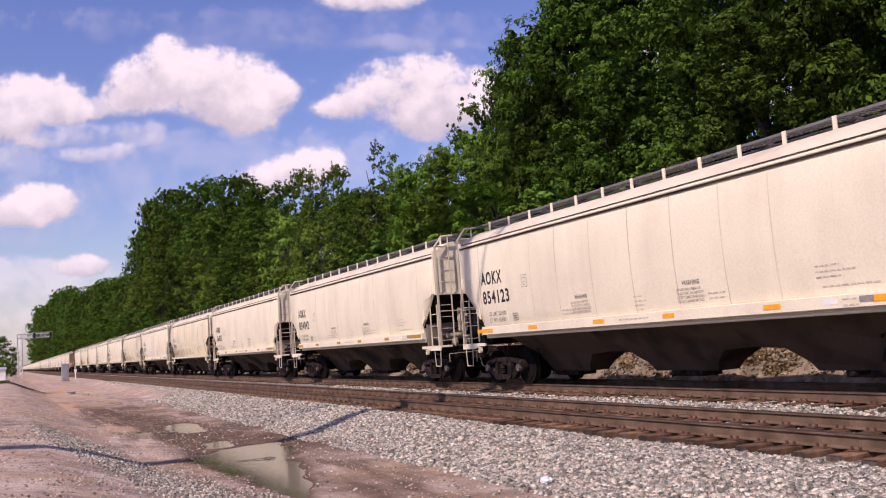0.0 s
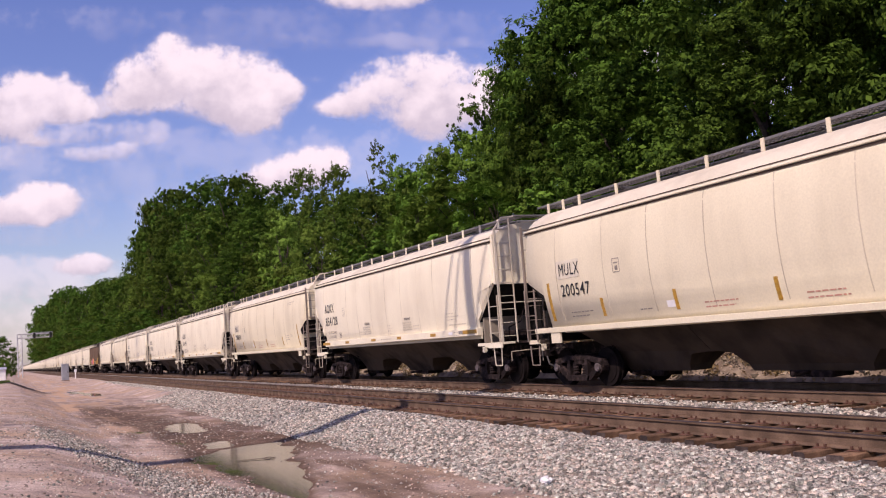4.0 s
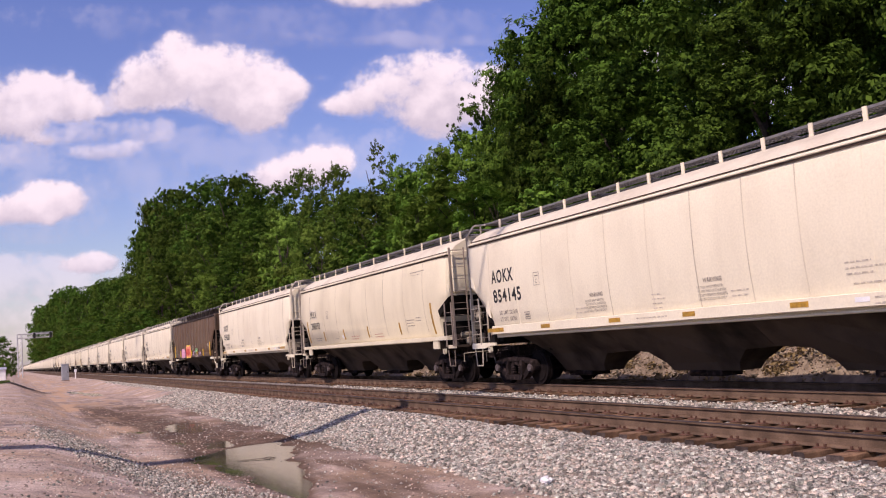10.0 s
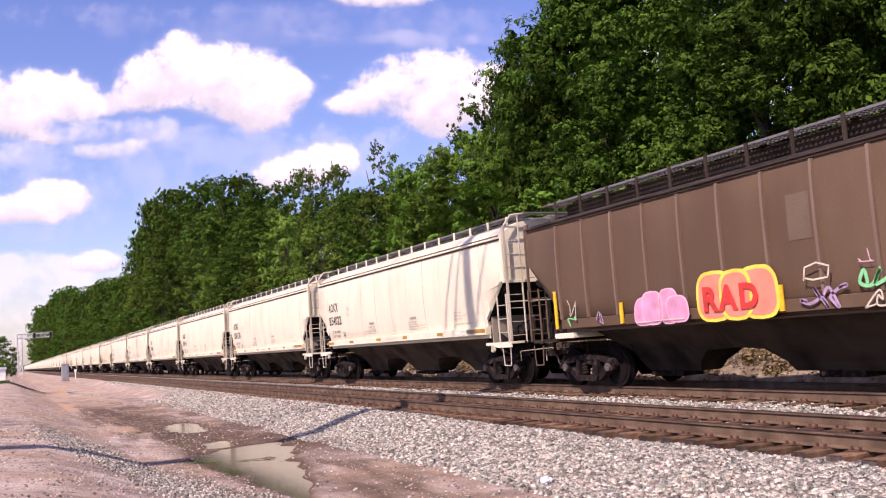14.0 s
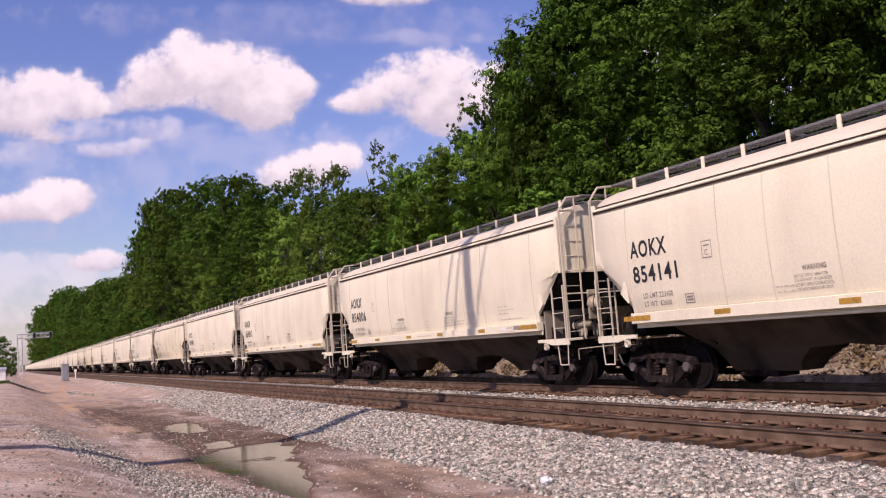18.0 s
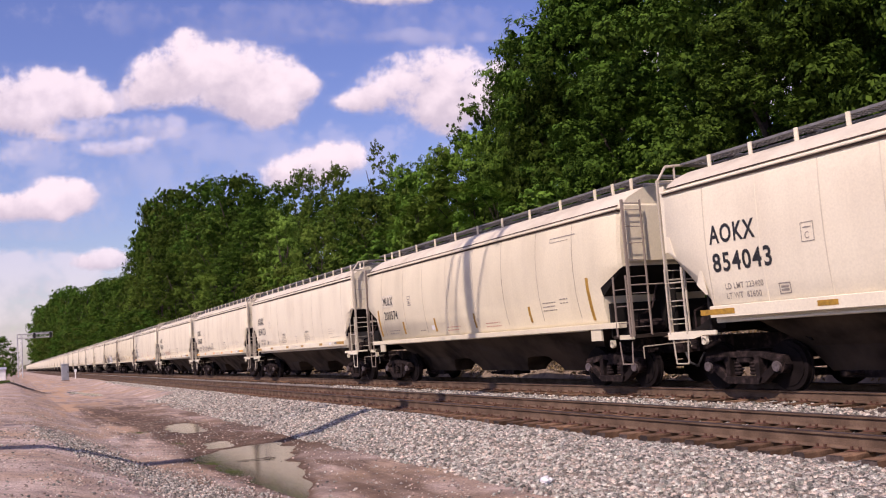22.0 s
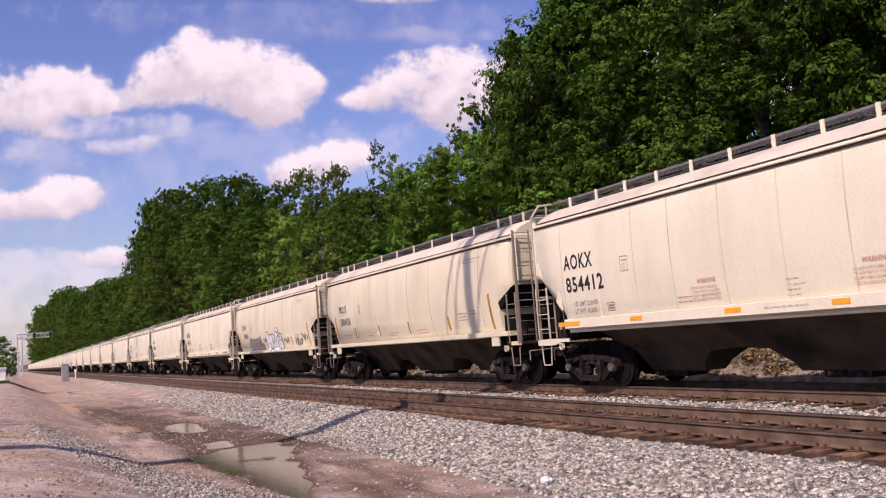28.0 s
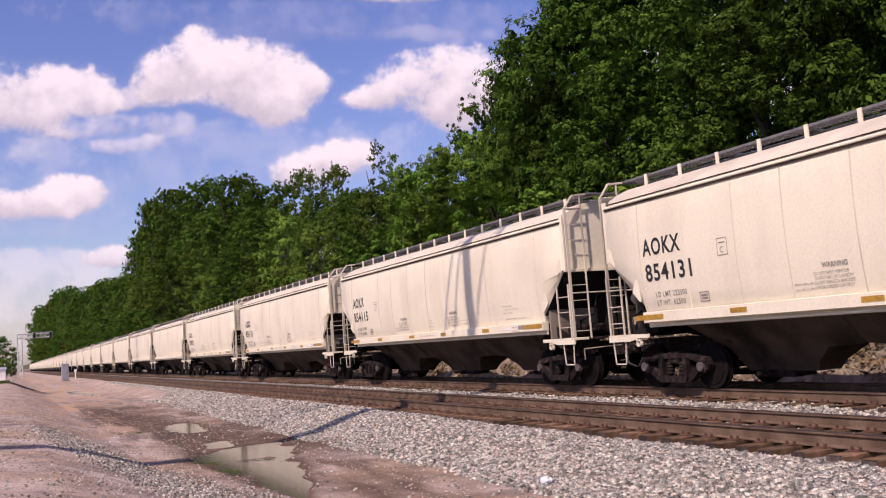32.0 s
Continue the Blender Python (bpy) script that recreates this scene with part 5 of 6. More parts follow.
def graffiti_brown(car):
    side = FLAT_SIDE
    pink = material("pink_spray_paint", (0.70, 0.30, 0.45), 0.6, 0, 0.18, 4, 60, 0)
    rose = material("rose_spray_paint", (0.80, 0.45, 0.58), 0.6, 0, 0.1, 4, 60, 0)
    red = material("red_spray_paint", (0.60, 0.045, 0.035), 0.55, 0, 0.15, 3, 60, 0)
    coral = material("coral_spray_paint", (0.85, 0.25, 0.17), 0.55, 0, 0.12, 3, 60, 0)
    gold = material("yellow_spray_paint", (0.88, 0.62, 0.08), 0.55, 0, 0.12, 3, 60, 0)
    mint = material("green_spray_paint", (0.20, 0.62, 0.28), 0.55, 0, 0.12, 3, 60, 0)
    mauve = material("mauve_spray_paint", (0.40, 0.27, 0.40), 0.55, 0, 0.2, 3, 60, 0)
    fat_letters(car, 3.98, 1.40, ((0.3, 0.0, 0.62, 0.55, 0.15), (0.62, 0.0, 0.62, 0.66, 0.0), (1.12, 0.0, 0.55, 0.68, 0.0), (1.42, 0.02, 0.6, 0.5, -0.1)), pink, rose, side, "pink fat graffiti letter", 0.03)
    fat_letters(car, 1.98, 1.42, ((0.42, 0.0, 0.82, 0.84, 0.05), (1.02, 0.0, 0.7, 0.82, 0.0), (1.6, 0.0, 0.8, 0.84, -0.05)), coral, gold, side, "coral fat graffiti letter", 0.07)
    applied("graffiti_letters", lettering("RAD", 0.62, 1.0, red, 0.03, 1.28), None, car, 1.82, 1.58, side, 0.05, "red graffiti letters")
    strokes(car, 3.98, 1.40, (((0.1, 0.06), (0.5, 0.05), (1.0, 0.07), (1.6, 0.06)), ((0.85, 0.1), (0.88, 0.6))), M_PATCH, 0.02, side)
    scrawl(car, 6.5, 1.45, 0.35, 0.7, M_PATCH, 41, 0.02, profile=side)
    scrawl(car, 6.5, 1.45, 0.2, 0.3, mint, 49, 0.025, profile=side)
    scrawl(car, 5.4, 1.48, 0.35, 0.42, mauve, 42, 0.03, profile=side)
    scrawl(car, -0.55, 1.44, 0.8, 0.42, mauve, 47, 0.055, profile=side)
    strokes(car, -0.55, 1.44, (((0.1, 0.5), (0.15, 0.72), (0.4, 0.78), (0.65, 0.7), (0.6, 0.52), (0.3, 0.5), (0.1, 0.55)),), M_PATCH, 0.03, side)
    scrawl(car, -1.75, 1.72, 0.65, 0.3, mint, 50, 0.06, profile=side)
    scrawl(car, -1.8, 1.42, 0.8, 0.26, M_PATCH, 44, 0.03, profile=side)
    scrawl(car, -2.8, 1.42, 1.0, 0.34, mauve, 45, 0.04, profile=side)
    scrawl(car, -1.6, 2.1, 0.4, 0.3, rose, 48, 0.015, profile=side)
    scrawl(car, -6.2, 1.85, 0.45, 0.4, M_PATCH, 46, 0.025, profile=side)
    applied("worn_patch", strips([(0, 0.1 * k, 0.5, 0.1) for k in range(8)]), M_RUST, car, -0.35, 2.65, BROWN_HALF, 0.008, "paler worn paint patch")


make_train()


# ---- trees ----
def leaf_cloud(r, centres, radii, count, size, lean=None):
    """Folded leaf shapes scattered round clump centres, turned outwards along lean; returns vertices and faces."""
    k = r.integers(0, len(centres), count)
    d = r.normal(0, 1, (count, 3))
    d /= np.linalg.norm(d, axis=1)[:, None]
    d *= (r.uniform(0, 1, count) ** 0.45)[:, None]
    p = centres[k] + d * radii[k][:, None] * np.array([1, 1, 0.72])
    s = size * r.uniform(0.55, 1.35, count)
    out = d + np.array([0, 0, 0.55]) + r.normal(0, 0.5, (count, 3))
    if lean is not None:
        out = 0.4 * d + 1.1 * lean[k] + np.array([0, 0, 0.25]) + r.normal(0, 0.38, (count, 3))
    out /= np.linalg.norm(out, axis=1)[:, None]
    u = np.cross(out, r.normal(0, 1, (count, 3)))
    u /= np.linalg.norm(u, axis=1)[:, None]
    w = np.cross(out, u)
    a, b = u * s[:, None], w * (s * 0.55)[:, None]
    lift = out * (s * 0.22)[:, None]
    v = np.stack([p - a, p - b * 1.0 + lift, p + a, p + b + lift], 1)
    f = (np.arange(count) * 4)[:, None] + np.arange(4)[None]
    return v.reshape(-1, 3), f


def frond_cloud(r, centres, radii, count, length):
    """Drooping compound leaves, ten leaflets each, on the upper side of clumps; returns vertices and faces."""
    k = r.integers(0, len(centres), count)
    d = r.normal(0, 1, (count, 3))
    d[:, 2] = np.abs(d[:, 2]) * 0.8 + 0.1
    d /= np.linalg.norm(d, axis=1)[:, None]
    p = centres[k] + d * radii[k][:, None] * np.array([1, 1, 0.55]) * r.uniform(0.55, 1.05, count)[:, None]
    a = np.arctan2(d[:, 1], d[:, 0]) + r.normal(0, 0.7, count)
    way = np.stack([np.cos(a), np.sin(a), 0 * a], -1)
    side = np.stack([-np.sin(a), np.cos(a), 0 * a], -1)
    size = length * r.uniform(0.7, 1.25, count)
    out = []
    for j in range(5):
        t = 0.2 + 0.2 * j
        base = p + way * (size * t)[:, None] + np.array([0, 0, 1]) * (size * (0.18 * t - 0.5 * t * t))[:, None]
        for s in (-1, 1):
            w = (size * (0.30 - 0.10 * abs(t - 0.5)))[:, None]
            tip = base + side * s * w + way * w * 0.45 + np.array([0, 0, -0.22]) * w
            half = way * w * 0.36
            mid = (base + tip) / 2
            out.append(np.stack([base, mid - half, tip, mid + half], 1))
    v = np.concatenate(out).reshape(-1, 3)
    return v, np.arange(len(v)).reshape(-1, 4)


def tree_kind(seed, height, spread, lobes, lobe, twigs, per, size, mat, low=0.0, frond=0.0, heart=1.0, tuft=(0.11, 0.25)):
    """Meshes of one tree: a tapered trunk with limbs, and a crown of domed lobes, each a cluster of leafy twigs."""
    r = np.random.default_rng(seed)
    pr = random.Random(seed)
    u = (np.arange(lobes) + r.uniform(0, 1, lobes)) / lobes
    width = np.sin(math.pi * (0.16 + 0.76 * u)) ** 0.6
    a = np.arange(lobes) * 2.399 + r.normal(0, 0.4, lobes)
    rl = spread * r.uniform(*lobe, lobes)
    rad = np.clip(spread * width * r.uniform(0.45, 1.06, lobes) - rl * 0.55, 0, None)
    z = np.minimum((low + (1 - low) * u) * height, height - rl * 0.72)
    centres = np.stack([rad * np.cos(a), rad * np.sin(a), z], -1)
    k = np.repeat(np.arange(lobes), twigs)
    d = r.normal(0, 1, (lobes * twigs, 3))
    d[:, 2] = d[:, 2] * 0.75 + 0.3
    d /= np.linalg.norm(d, axis=1)[:, None]
    tips = centres[k] + d * rl[k][:, None] * np.array([1, 1, 0.78]) * r.uniform(0.62, 1.12, lobes * twigs)[:, None]
    if frond:
        v, f = frond_cloud(r, tips, rl[k] * 0.35, lobes * twigs * per // 8, frond)
    else:
        v, f = leaf_cloud(r, tips, rl[k] * r.uniform(*tuft, lobes * twigs), lobes * twigs * per, size, d)
    if heart:
        # bigger leaves in the heart of each lobe keep it dense and dark
        v2, f2 = leaf_cloud(r, centres, rl * 0.5, int(lobes * per * 5 * heart), size * 1.5)
        v, f = np.concatenate([v, v2]), np.concatenate([f, f2 + len(v)])
    crown = quick_mesh("crown", v, f, mat)
    bm = bmesh.new()
    base = 0.016 * height
    pts = [Vector((0, 0, -0.4))] + [Vector((pr.uniform(-1, 1) * 0.02 * height * q, pr.uniform(-1, 1) * 0.02 * height * q, height * 0.17 * q)) for q in range(1, 6)]
    for i, (p, q) in enumerate(zip(pts, pts[1:])):
        tube(bm, p, q, base * (1 - i * 0.17), 8, base * (1 - (i + 1) * 0.17))
    for q in range(min(lobes, 24)):
        c = Vector(centres[q])
        start = pts[min(5, max(1, int(c.z / height / 0.17 * 0.75)))]
        mid = start.lerp(c, 0.5) + Vector((0, 0, 0.03 * height))
        tube(bm, start, mid, base * 0.2, 5, base * 0.13)
        tube(bm, mid, mid.lerp(c, 0.8), base * 0.13, 5, base * 0.04)
    trunk = bpy.data.meshes.new("trunk")
    bm.to_mesh(trunk)
    bm.free()
    trunk.materials.append(M_BARK)
    return trunk, crown, height, spread


def plant(kind, x, y, top, half, turn, label, group):
    """A tree whose crown reaches the height top over the track, and half to each side."""
    root = new("tree")
    part("trunk", kind[0], None, root)
    part("crown", kind[1], None, root)
    gz = float(ground_height(x, y)) - 0.1
    root.matrix_basis = pose(x, y, gz, 0, 0, turn)
    root.scale = (half / kind[3], half / kind[3], (top - gz) / kind[2])
    tagged(root, label, "tree", group)
    return root


SKYLINE = ((5, 21), (28, 20), (31.3, 16.3), (34, 15.3), (37, 14.9), (39.3, 14.2), (40.3, 12.2), (42.6, 12.6), (45.6, 12.4), (49.8, 12.6), (51.2, 13.4), (53, 13.8), (58.5, 13.4),
           (62, 14.3), (68, 15.4), (75, 15.7), (81, 16.7), (88.6, 18.8), (97, 20.1), (117, 23.5), (143, 27.3), (163, 29.4), (167, 26), (172, 20.6), (181, 20.4), (212, 21),
           (328, 28.3), (486, 38), (760, 49), (992, 47))


def sight_top(x, y):
    """How high a tree at (x, y) reaches to meet the wood's outline against the sky."""
    k = x / 22
    ys, zs = [c[0] for c in SKYLINE], [c[1] for c in SKYLINE]
    return (float(np.interp(y / k, ys, zs)) - 1.45) * k + 1.45


def crown_top(x, y, w):
    return min(sight_top(x, y + k * w) for k in (-0.3, 0, 0.3)) * 1.03


DISTANT = ((-1.6, 240, 9.8, 3.0), (-5.5, 246, 11.0, 4.0), (-10, 262, 11, 4), (-15, 240, 10, 4), (1.0, 300, 8.5, 2.4))


def make_wood():
    r = random.Random(11)
    oak = [tree_kind(21 + i, 18, 6.2, 62, (0.2, 0.33), 28, 30, 0.1, M_LEAF, 0.0, 0.0, 1.8) for i in range(3)]
    full = [tree_kind(41 + i, 14, 4.2, 26, (0.26, 0.42), 22, 26, 0.1, (M_LEAF, M_LEAF3, M_LEAF, M_LEAF4)[i]) for i in range(4)]
    lush = tree_kind(45, 13, 4.0, 34, (0.22, 0.36), 24, 30, 0.095, M_LEAF2, 0.1, 0.0, 1.2)
    high = [tree_kind(71 + i, 24, 5.0, 34, (0.24, 0.4), 22, 26, 0.13, (M_LEAF, M_LEAF3)[i], 0.3) for i in range(2)]
    airy = tree_kind(46, 14, 4.2, 26, (0.16, 0.28), 14, 18, 0.12, M_LEAF, 0.1, 0, 0.15)
    slim = tree_kind(47, 16, 2.6, 34, (0.16, 0.3), 16, 22, 0.085, M_LEAF3, 0.1, 0, 0.2)
    fronds = [tree_kind(48 + i, 12, 3.4, 24, (0.24, 0.38), 14, 64, 0.12, M_LEAF2, 0.05, 0.46, 1.0) for i in range(2)]
    far = [tree_kind(51 + i, 14, 4.4, 22, (0.3, 0.46), 22, 26, 0.125, (M_LEAF, M_LEAF, M_LEAF3)[i]) for i in range(3)]
    small = [tree_kind(61 + i, 6, 2.6, 16, (0.25, 0.4), 14, 16, 0.10, (M_LEAF, M_LEAF2, M_LEAF3)[i]) for i in range(3)]
    tall = "tall broad oak with dense dark green leaves"
    leafy = "leafy green tree in the wood along the track"
    beside, wood = "tall trees beside the track", "trees of the wood"
    # the great oaks that overhang the near end
    for i, (x, y, top, half) in enumerate(((28, 36.6, 20.3, 6.6), (26.5, 39.4, 14.8, 3.9), (27, 26.0, 20.5, 6.2), (25, 17.5, 18.5, 5.2), (24.4, 31.0, 12.5, 4.4), (24.0, 22.0, 12.0, 4.2), (34, 34.5, 24, 7.0), (31, 39.8, 18.6, 5.2), (27.5, 42.6, 18.7, 3.9), (28.5, 46.9, 18.0, 2.6), (28.8, 40.5, 20.2, 4.2), (29.5, 38.0, 20.0, 5.0),
                                          (33, 28.0, 23.0, 7.0), (32, 19.0, 22.0, 6.5), (26, 8.0, 17, 6), (27, 0.0, 17, 6))):
        plant(oak[i % 3], x, y, top, half, r.uniform(0, 360), tall, beside)
    for x, y in ((25, -14), (32, 2), (26, -26)):
        plant(far[1], x, y, 19, 7, r.uniform(0, 360), tall, beside)
    # lush lighter trees below the oak, the lower ones with compound leaves in tiers
    for x, y, top, half in ((26, 47.2, 14.0, 2.9), (25.6, 50.2, 13.5, 2.7), (24.8, 53.6, 12.9, 2.9), (26.5, 43.6, 13.2, 2.9), (25.2, 57.0, 11.8, 2.4)):
        plant(lush, x, y, top, half, r.uniform(0, 360), "lush mid-green tree in the wood along the track", wood)
    for i, (x, y, top, half) in enumerate(((23.6, 46.6, 10.6, 2.5), (23.7, 51.4, 10.8, 2.4), (23.4, 55.6, 9.2, 2.1), (23.5, 42.2, 9.8, 2.5), (23.0, 49.0, 8.4, 2.2))):
        plant(fronds[i % 2], x, y, top, half, r.uniform(0, 360), "light green tree with long drooping compound leaves", wood)
    for x, y, top, half in ((29, 70.1, 18.8, 1.5), (29.5, 68.4, 17.4, 1.4)):
        plant(slim, x, y, top, half, r.uniform(0, 360), "slender olive tree standing above the wood", wood)
    # crowns that make the wood's outline, and those that stand out before them
    kinds = {"d": (full[0], full[2], high[0]), "o": (full[1], full[1], high[1]), "y": (full[3], full[3], full[3]), "g": (fronds[0], full[1], full[1])}
    for i, (k, x, y, top, half) in enumerate((("d", 29, 143.5, 29.8, 5.2), ("d", 28.5, 117.8, 25.4, 3.8), ("o", 29, 91.5, 20.9, 2.0), ("o", 30, 84.6, 19.8, 2.2), ("d", 29.5, 101.4, 21.2, 3.2), ("d", 29, 111, 22.6, 3.6),
                                              ("d", 29.5, 128, 27.0, 4.6), ("d", 31, 183.4, 35.4, 5.6), ("d", 30, 160, 31.0, 5.4), ("d", 28, 173.7, 26.5, 5.0), ("d", 30, 229.3, 30.4, 5.0), ("o", 28.5, 77.9, 15.8, 2.8), ("d", 28, 72, 14.8, 2.8),
                                              ("o", 27, 129.1, 22.1, 4.4), ("d", 27.5, 108.8, 19.3, 3.4), ("o", 27, 95, 17.0, 3.0), ("g", 27, 67.5, 13.9, 2.8), ("d", 27.4, 62.0, 13.2, 2.8), ("o", 26.4, 58.5, 12.6, 2.2),
                                              ("y", 25.2, 87.3, 15.0, 3.3), ("y", 24.6, 76.0, 12.5, 2.5), ("y", 23.4, 82.0, 9.4, 2.2), ("y", 23.2, 61.5, 8.0, 1.9), ("y", 24.2, 69.0, 9.0, 2.0), ("y", 24.2, 120, 12.6, 2.8), ("y", 24.4, 205, 15.5, 3.6),
                                              ("o", 25, 135.2, 17.7, 4.2), ("o", 25, 166.1, 18.7, 4.2), ("d", 24.6, 107.9, 14.1, 3.2), ("o", 24.8, 97, 12.4, 2.6), ("o", 25, 189.3, 17.2, 4.2), ("d", 25.0, 150, 17.4, 3.6))):
        shape = kinds[k][2 if (top + 0.5) / half > 4.4 else i % 2]
        plant(shape, x, y, top, half, r.uniform(0, 360), {"y": "sunlit yellow-green tree in the wood", "o": "olive green tree in the wood along the track"}.get(k, "dark leafy green tree in the wood"), wood)
    for x, y, top, half in ((29, 181, 35.3, 6.4), (29, 168, 33.0, 5.6)):
        plant(airy, x, y, top, half, r.uniform(0, 360), "open-crowned dark green tree with bare limbs showing", wood)
    y = 44.0
    while y < 900:
        step = 5.2 + y * 0.03
        for row, (dx, cut) in enumerate(((0, 0.5), (2.6, 0.68), (5.4, 0.86), (11, 0.94))):
            if (row == 3 and y > 300) or (row == 1 and y > 40) or (row == 0 and y < 190):
                continue
            x = 24.5 + dx + r.uniform(-1.0, 1.0)
            yy = y * (1 + dx / 25) + r.uniform(-1, 1) * step * 0.4
            if y > 165 and row == 2:
                cut = 0.99
            top = crown_top(x, yy, 4 + y * 0.02) * cut * (r.uniform(0.88, 1.0) if y < 170 else r.uniform(0.8, 1.04))
            kind = r.choice((full[0], full[2], full[0]) if y < 150 else far)
            half = r.uniform(0.34, 0.46) * min(top, 9 + y * 0.03)
            plant(kind, x, yy, max(3.5, top), half, r.uniform(0, 360), leafy, wood)
        y += step
    y = 4.0
    while y < 330:
        x = 23.0 + r.uniform(-0.5, 1.4)
        h = r.uniform(3.2, 6.0) * (1 + y / 220)
        plant(r.choice(small if y < 120 else far), x, y, h + float(ground_height(x, y)), h * r.uniform(0.4, 0.55), r.uniform(0, 360), "leafy green bush at the edge of the wood", "bushes along the wood")
        y += 2.6 + y * 0.024
    for x, y, h, half in DISTANT:
        plant(far[0], x, y, h, half, r.uniform(0, 360), "distant dark tree on the other side of the tracks", "distant trees")
    for x, y, h, half in ((-0.6, 150, 3.4, 1.3), (-2.4, 148, 3.8, 1.6)):
        plant(small[1], x, y, h, half, r.uniform(0, 360), "bright green bush beyond the white hut", "bushes along the wood")


def make_bank():
    """Rocks and clods on the bank behind the train, with weeds between them."""
    n = 24000
    x, y = rng.uniform(17.9, 21.6, n), 11 + 44 * rng.uniform(0, 1, n)
    s = rng.gamma(1.3, 0.021, n) + 0.012
    z = ground_height(x, y) + s * 0.15
    v, f = lumps(np.stack([x, y, z], -1), s, rng)
    tagged(new("bank_rubble", quick_mesh("bank_rubble", v, f, M_ROCK)), "tan rocks and clods on the bank behind the train", "rubble", kind="stuff")
    n = 120
    cx, cy = rng.uniform(20.6, 22.6, n), rng.uniform(9, 80, n)
    c = np.stack([cx, cy, ground_height(cx, cy) + 0.2], -1)
    v, f = leaf_cloud(rng, c, rng.uniform(0.15, 0.4, n), 5000, 0.07)
    tagged(new("bank_weeds", quick_mesh("bank_weeds", v, f, M_GRASS)), "green weeds growing on the bank", "weeds", kind="stuff")
    n = 800
    cx, cy = rng.uniform(18.7, 21.9, n), rng.uniform(9, 80, n)
    c = np.stack([cx, cy, ground_height(cx, cy) + 0.08], -1)
    v, f = leaf_cloud(rng, c, rng.uniform(0.2, 0.5, n), 34000, 0.07)
    tagged(new("dry_grass", quick_mesh("dry_grass", v, f, M_STRAW)), "dry straw-coloured grass and twigs on the bank", "dry grass", kind="stuff")


def make_grass():
    spots = ((3.3, 15.2, 0.16, 420), (3.25, 16.6, 0.12, 260), (3.0, 25.2, 0.22, 420), (3.4, 21.0, 0.14, 200), (-0.9, 96, 0.9, 900))
    vs, fs, base = [], [], 0
    for x, y, spread, n in spots:
        px, py = x + rng.normal(0, spread * 0.5, n), y + rng.normal(0, spread * 1.6, n)
        p = np.stack([px, py, np.maximum(ground_height(px, py), WATER) - 0.005], -1)
        h = rng.uniform(0.012, 0.035, n) * (1 if y < 60 else 9)
        lean, side = rng.normal(0, 0.5, (n, 2)), rng.normal(0, 1, (n, 2))
        side /= np.linalg.norm(side, axis=1)[:, None]
        w = (h * 0.12)[:, None]
        a, b = p.copy(), p.copy()
        a[:, :2] -= side * w
        b[:, :2] += side * w
        t = p + np.concatenate([lean * h[:, None], h[:, None]], 1)
        vs.append(np.stack([a, b, t], 1).reshape(-1, 3))
        fs.append(base + np.arange(n * 3).reshape(-1, 3))
        base += n * 3
    tagged(new("grass_tufts", quick_mesh("grass_tufts", np.concatenate(vs), np.concatenate(fs), M_GRASS)), "short green grass tufts by the puddle", "grass", kind="stuff")


def make_dark_strip():
    """A dark strip that winds down from the bank in the distance."""
    line = [(-1.0, 99.0), (-0.4, 95.0), (0.1, 90.0), (0.6, 82.0), (1.05, 76.0), (1.7, 71.5), (2.5, 70.0), (3.4, 72.0)]
    pts = []
    for (xa, ya), (xb, yb) in zip(line, line[1:]):
        pts += [(xa + (xb - xa) * k / 6, ya + (yb - ya) * k / 6) for k in range(6)]
    bm = bmesh.new()
    rows = []
    for i, (x, y) in enumerate(pts):
        w = 0.24 + 0.06 * math.sin(i * 1.3)
        rows.append([bm.verts.new((x + dx, y + dx * 2, float(ground_height(x + dx, y + dx * 2)) + 0.08 - abs(dx) * 0.05)) for dx in (-w, 0.0, w)])
    for p, q in zip(rows, rows[1:]):
        for k in range(2):
            bm.faces.new((p[k], p[k + 1], q[k + 1], q[k]))
    tagged(part("wheel_rut", bm, M_STRIP), "dark strip winding down the dirt bank", "wheel rut", kind="structure")


def make_twig():
    """A dead twig lying across the puddle."""
    root = new("twig")
    root.location = (4.0, 16.42, WATER)
    tagged(root, "thin dark twig lying in the puddle", "twig")
    bm = bmesh.new()
    path_tube(bm, [(-0.33, 0.09, 0.008), (0.0, 0.01, 0.014), (0.33, -0.08, 0.012)], 0.005, 6)
    part("stem", bm, M_BARK, root)
    for a, b in (((0.1, -0.02, 0.014), (0.3, 0.09, 0.02)), ((0.1, -0.03, 0.014), (0.28, -0.2, 0.02))):
        bm = bmesh.new()
        tube(bm, a, b, 0.007, 5, 0.003)
        part("side_shoot", bm, M_BARK, root)


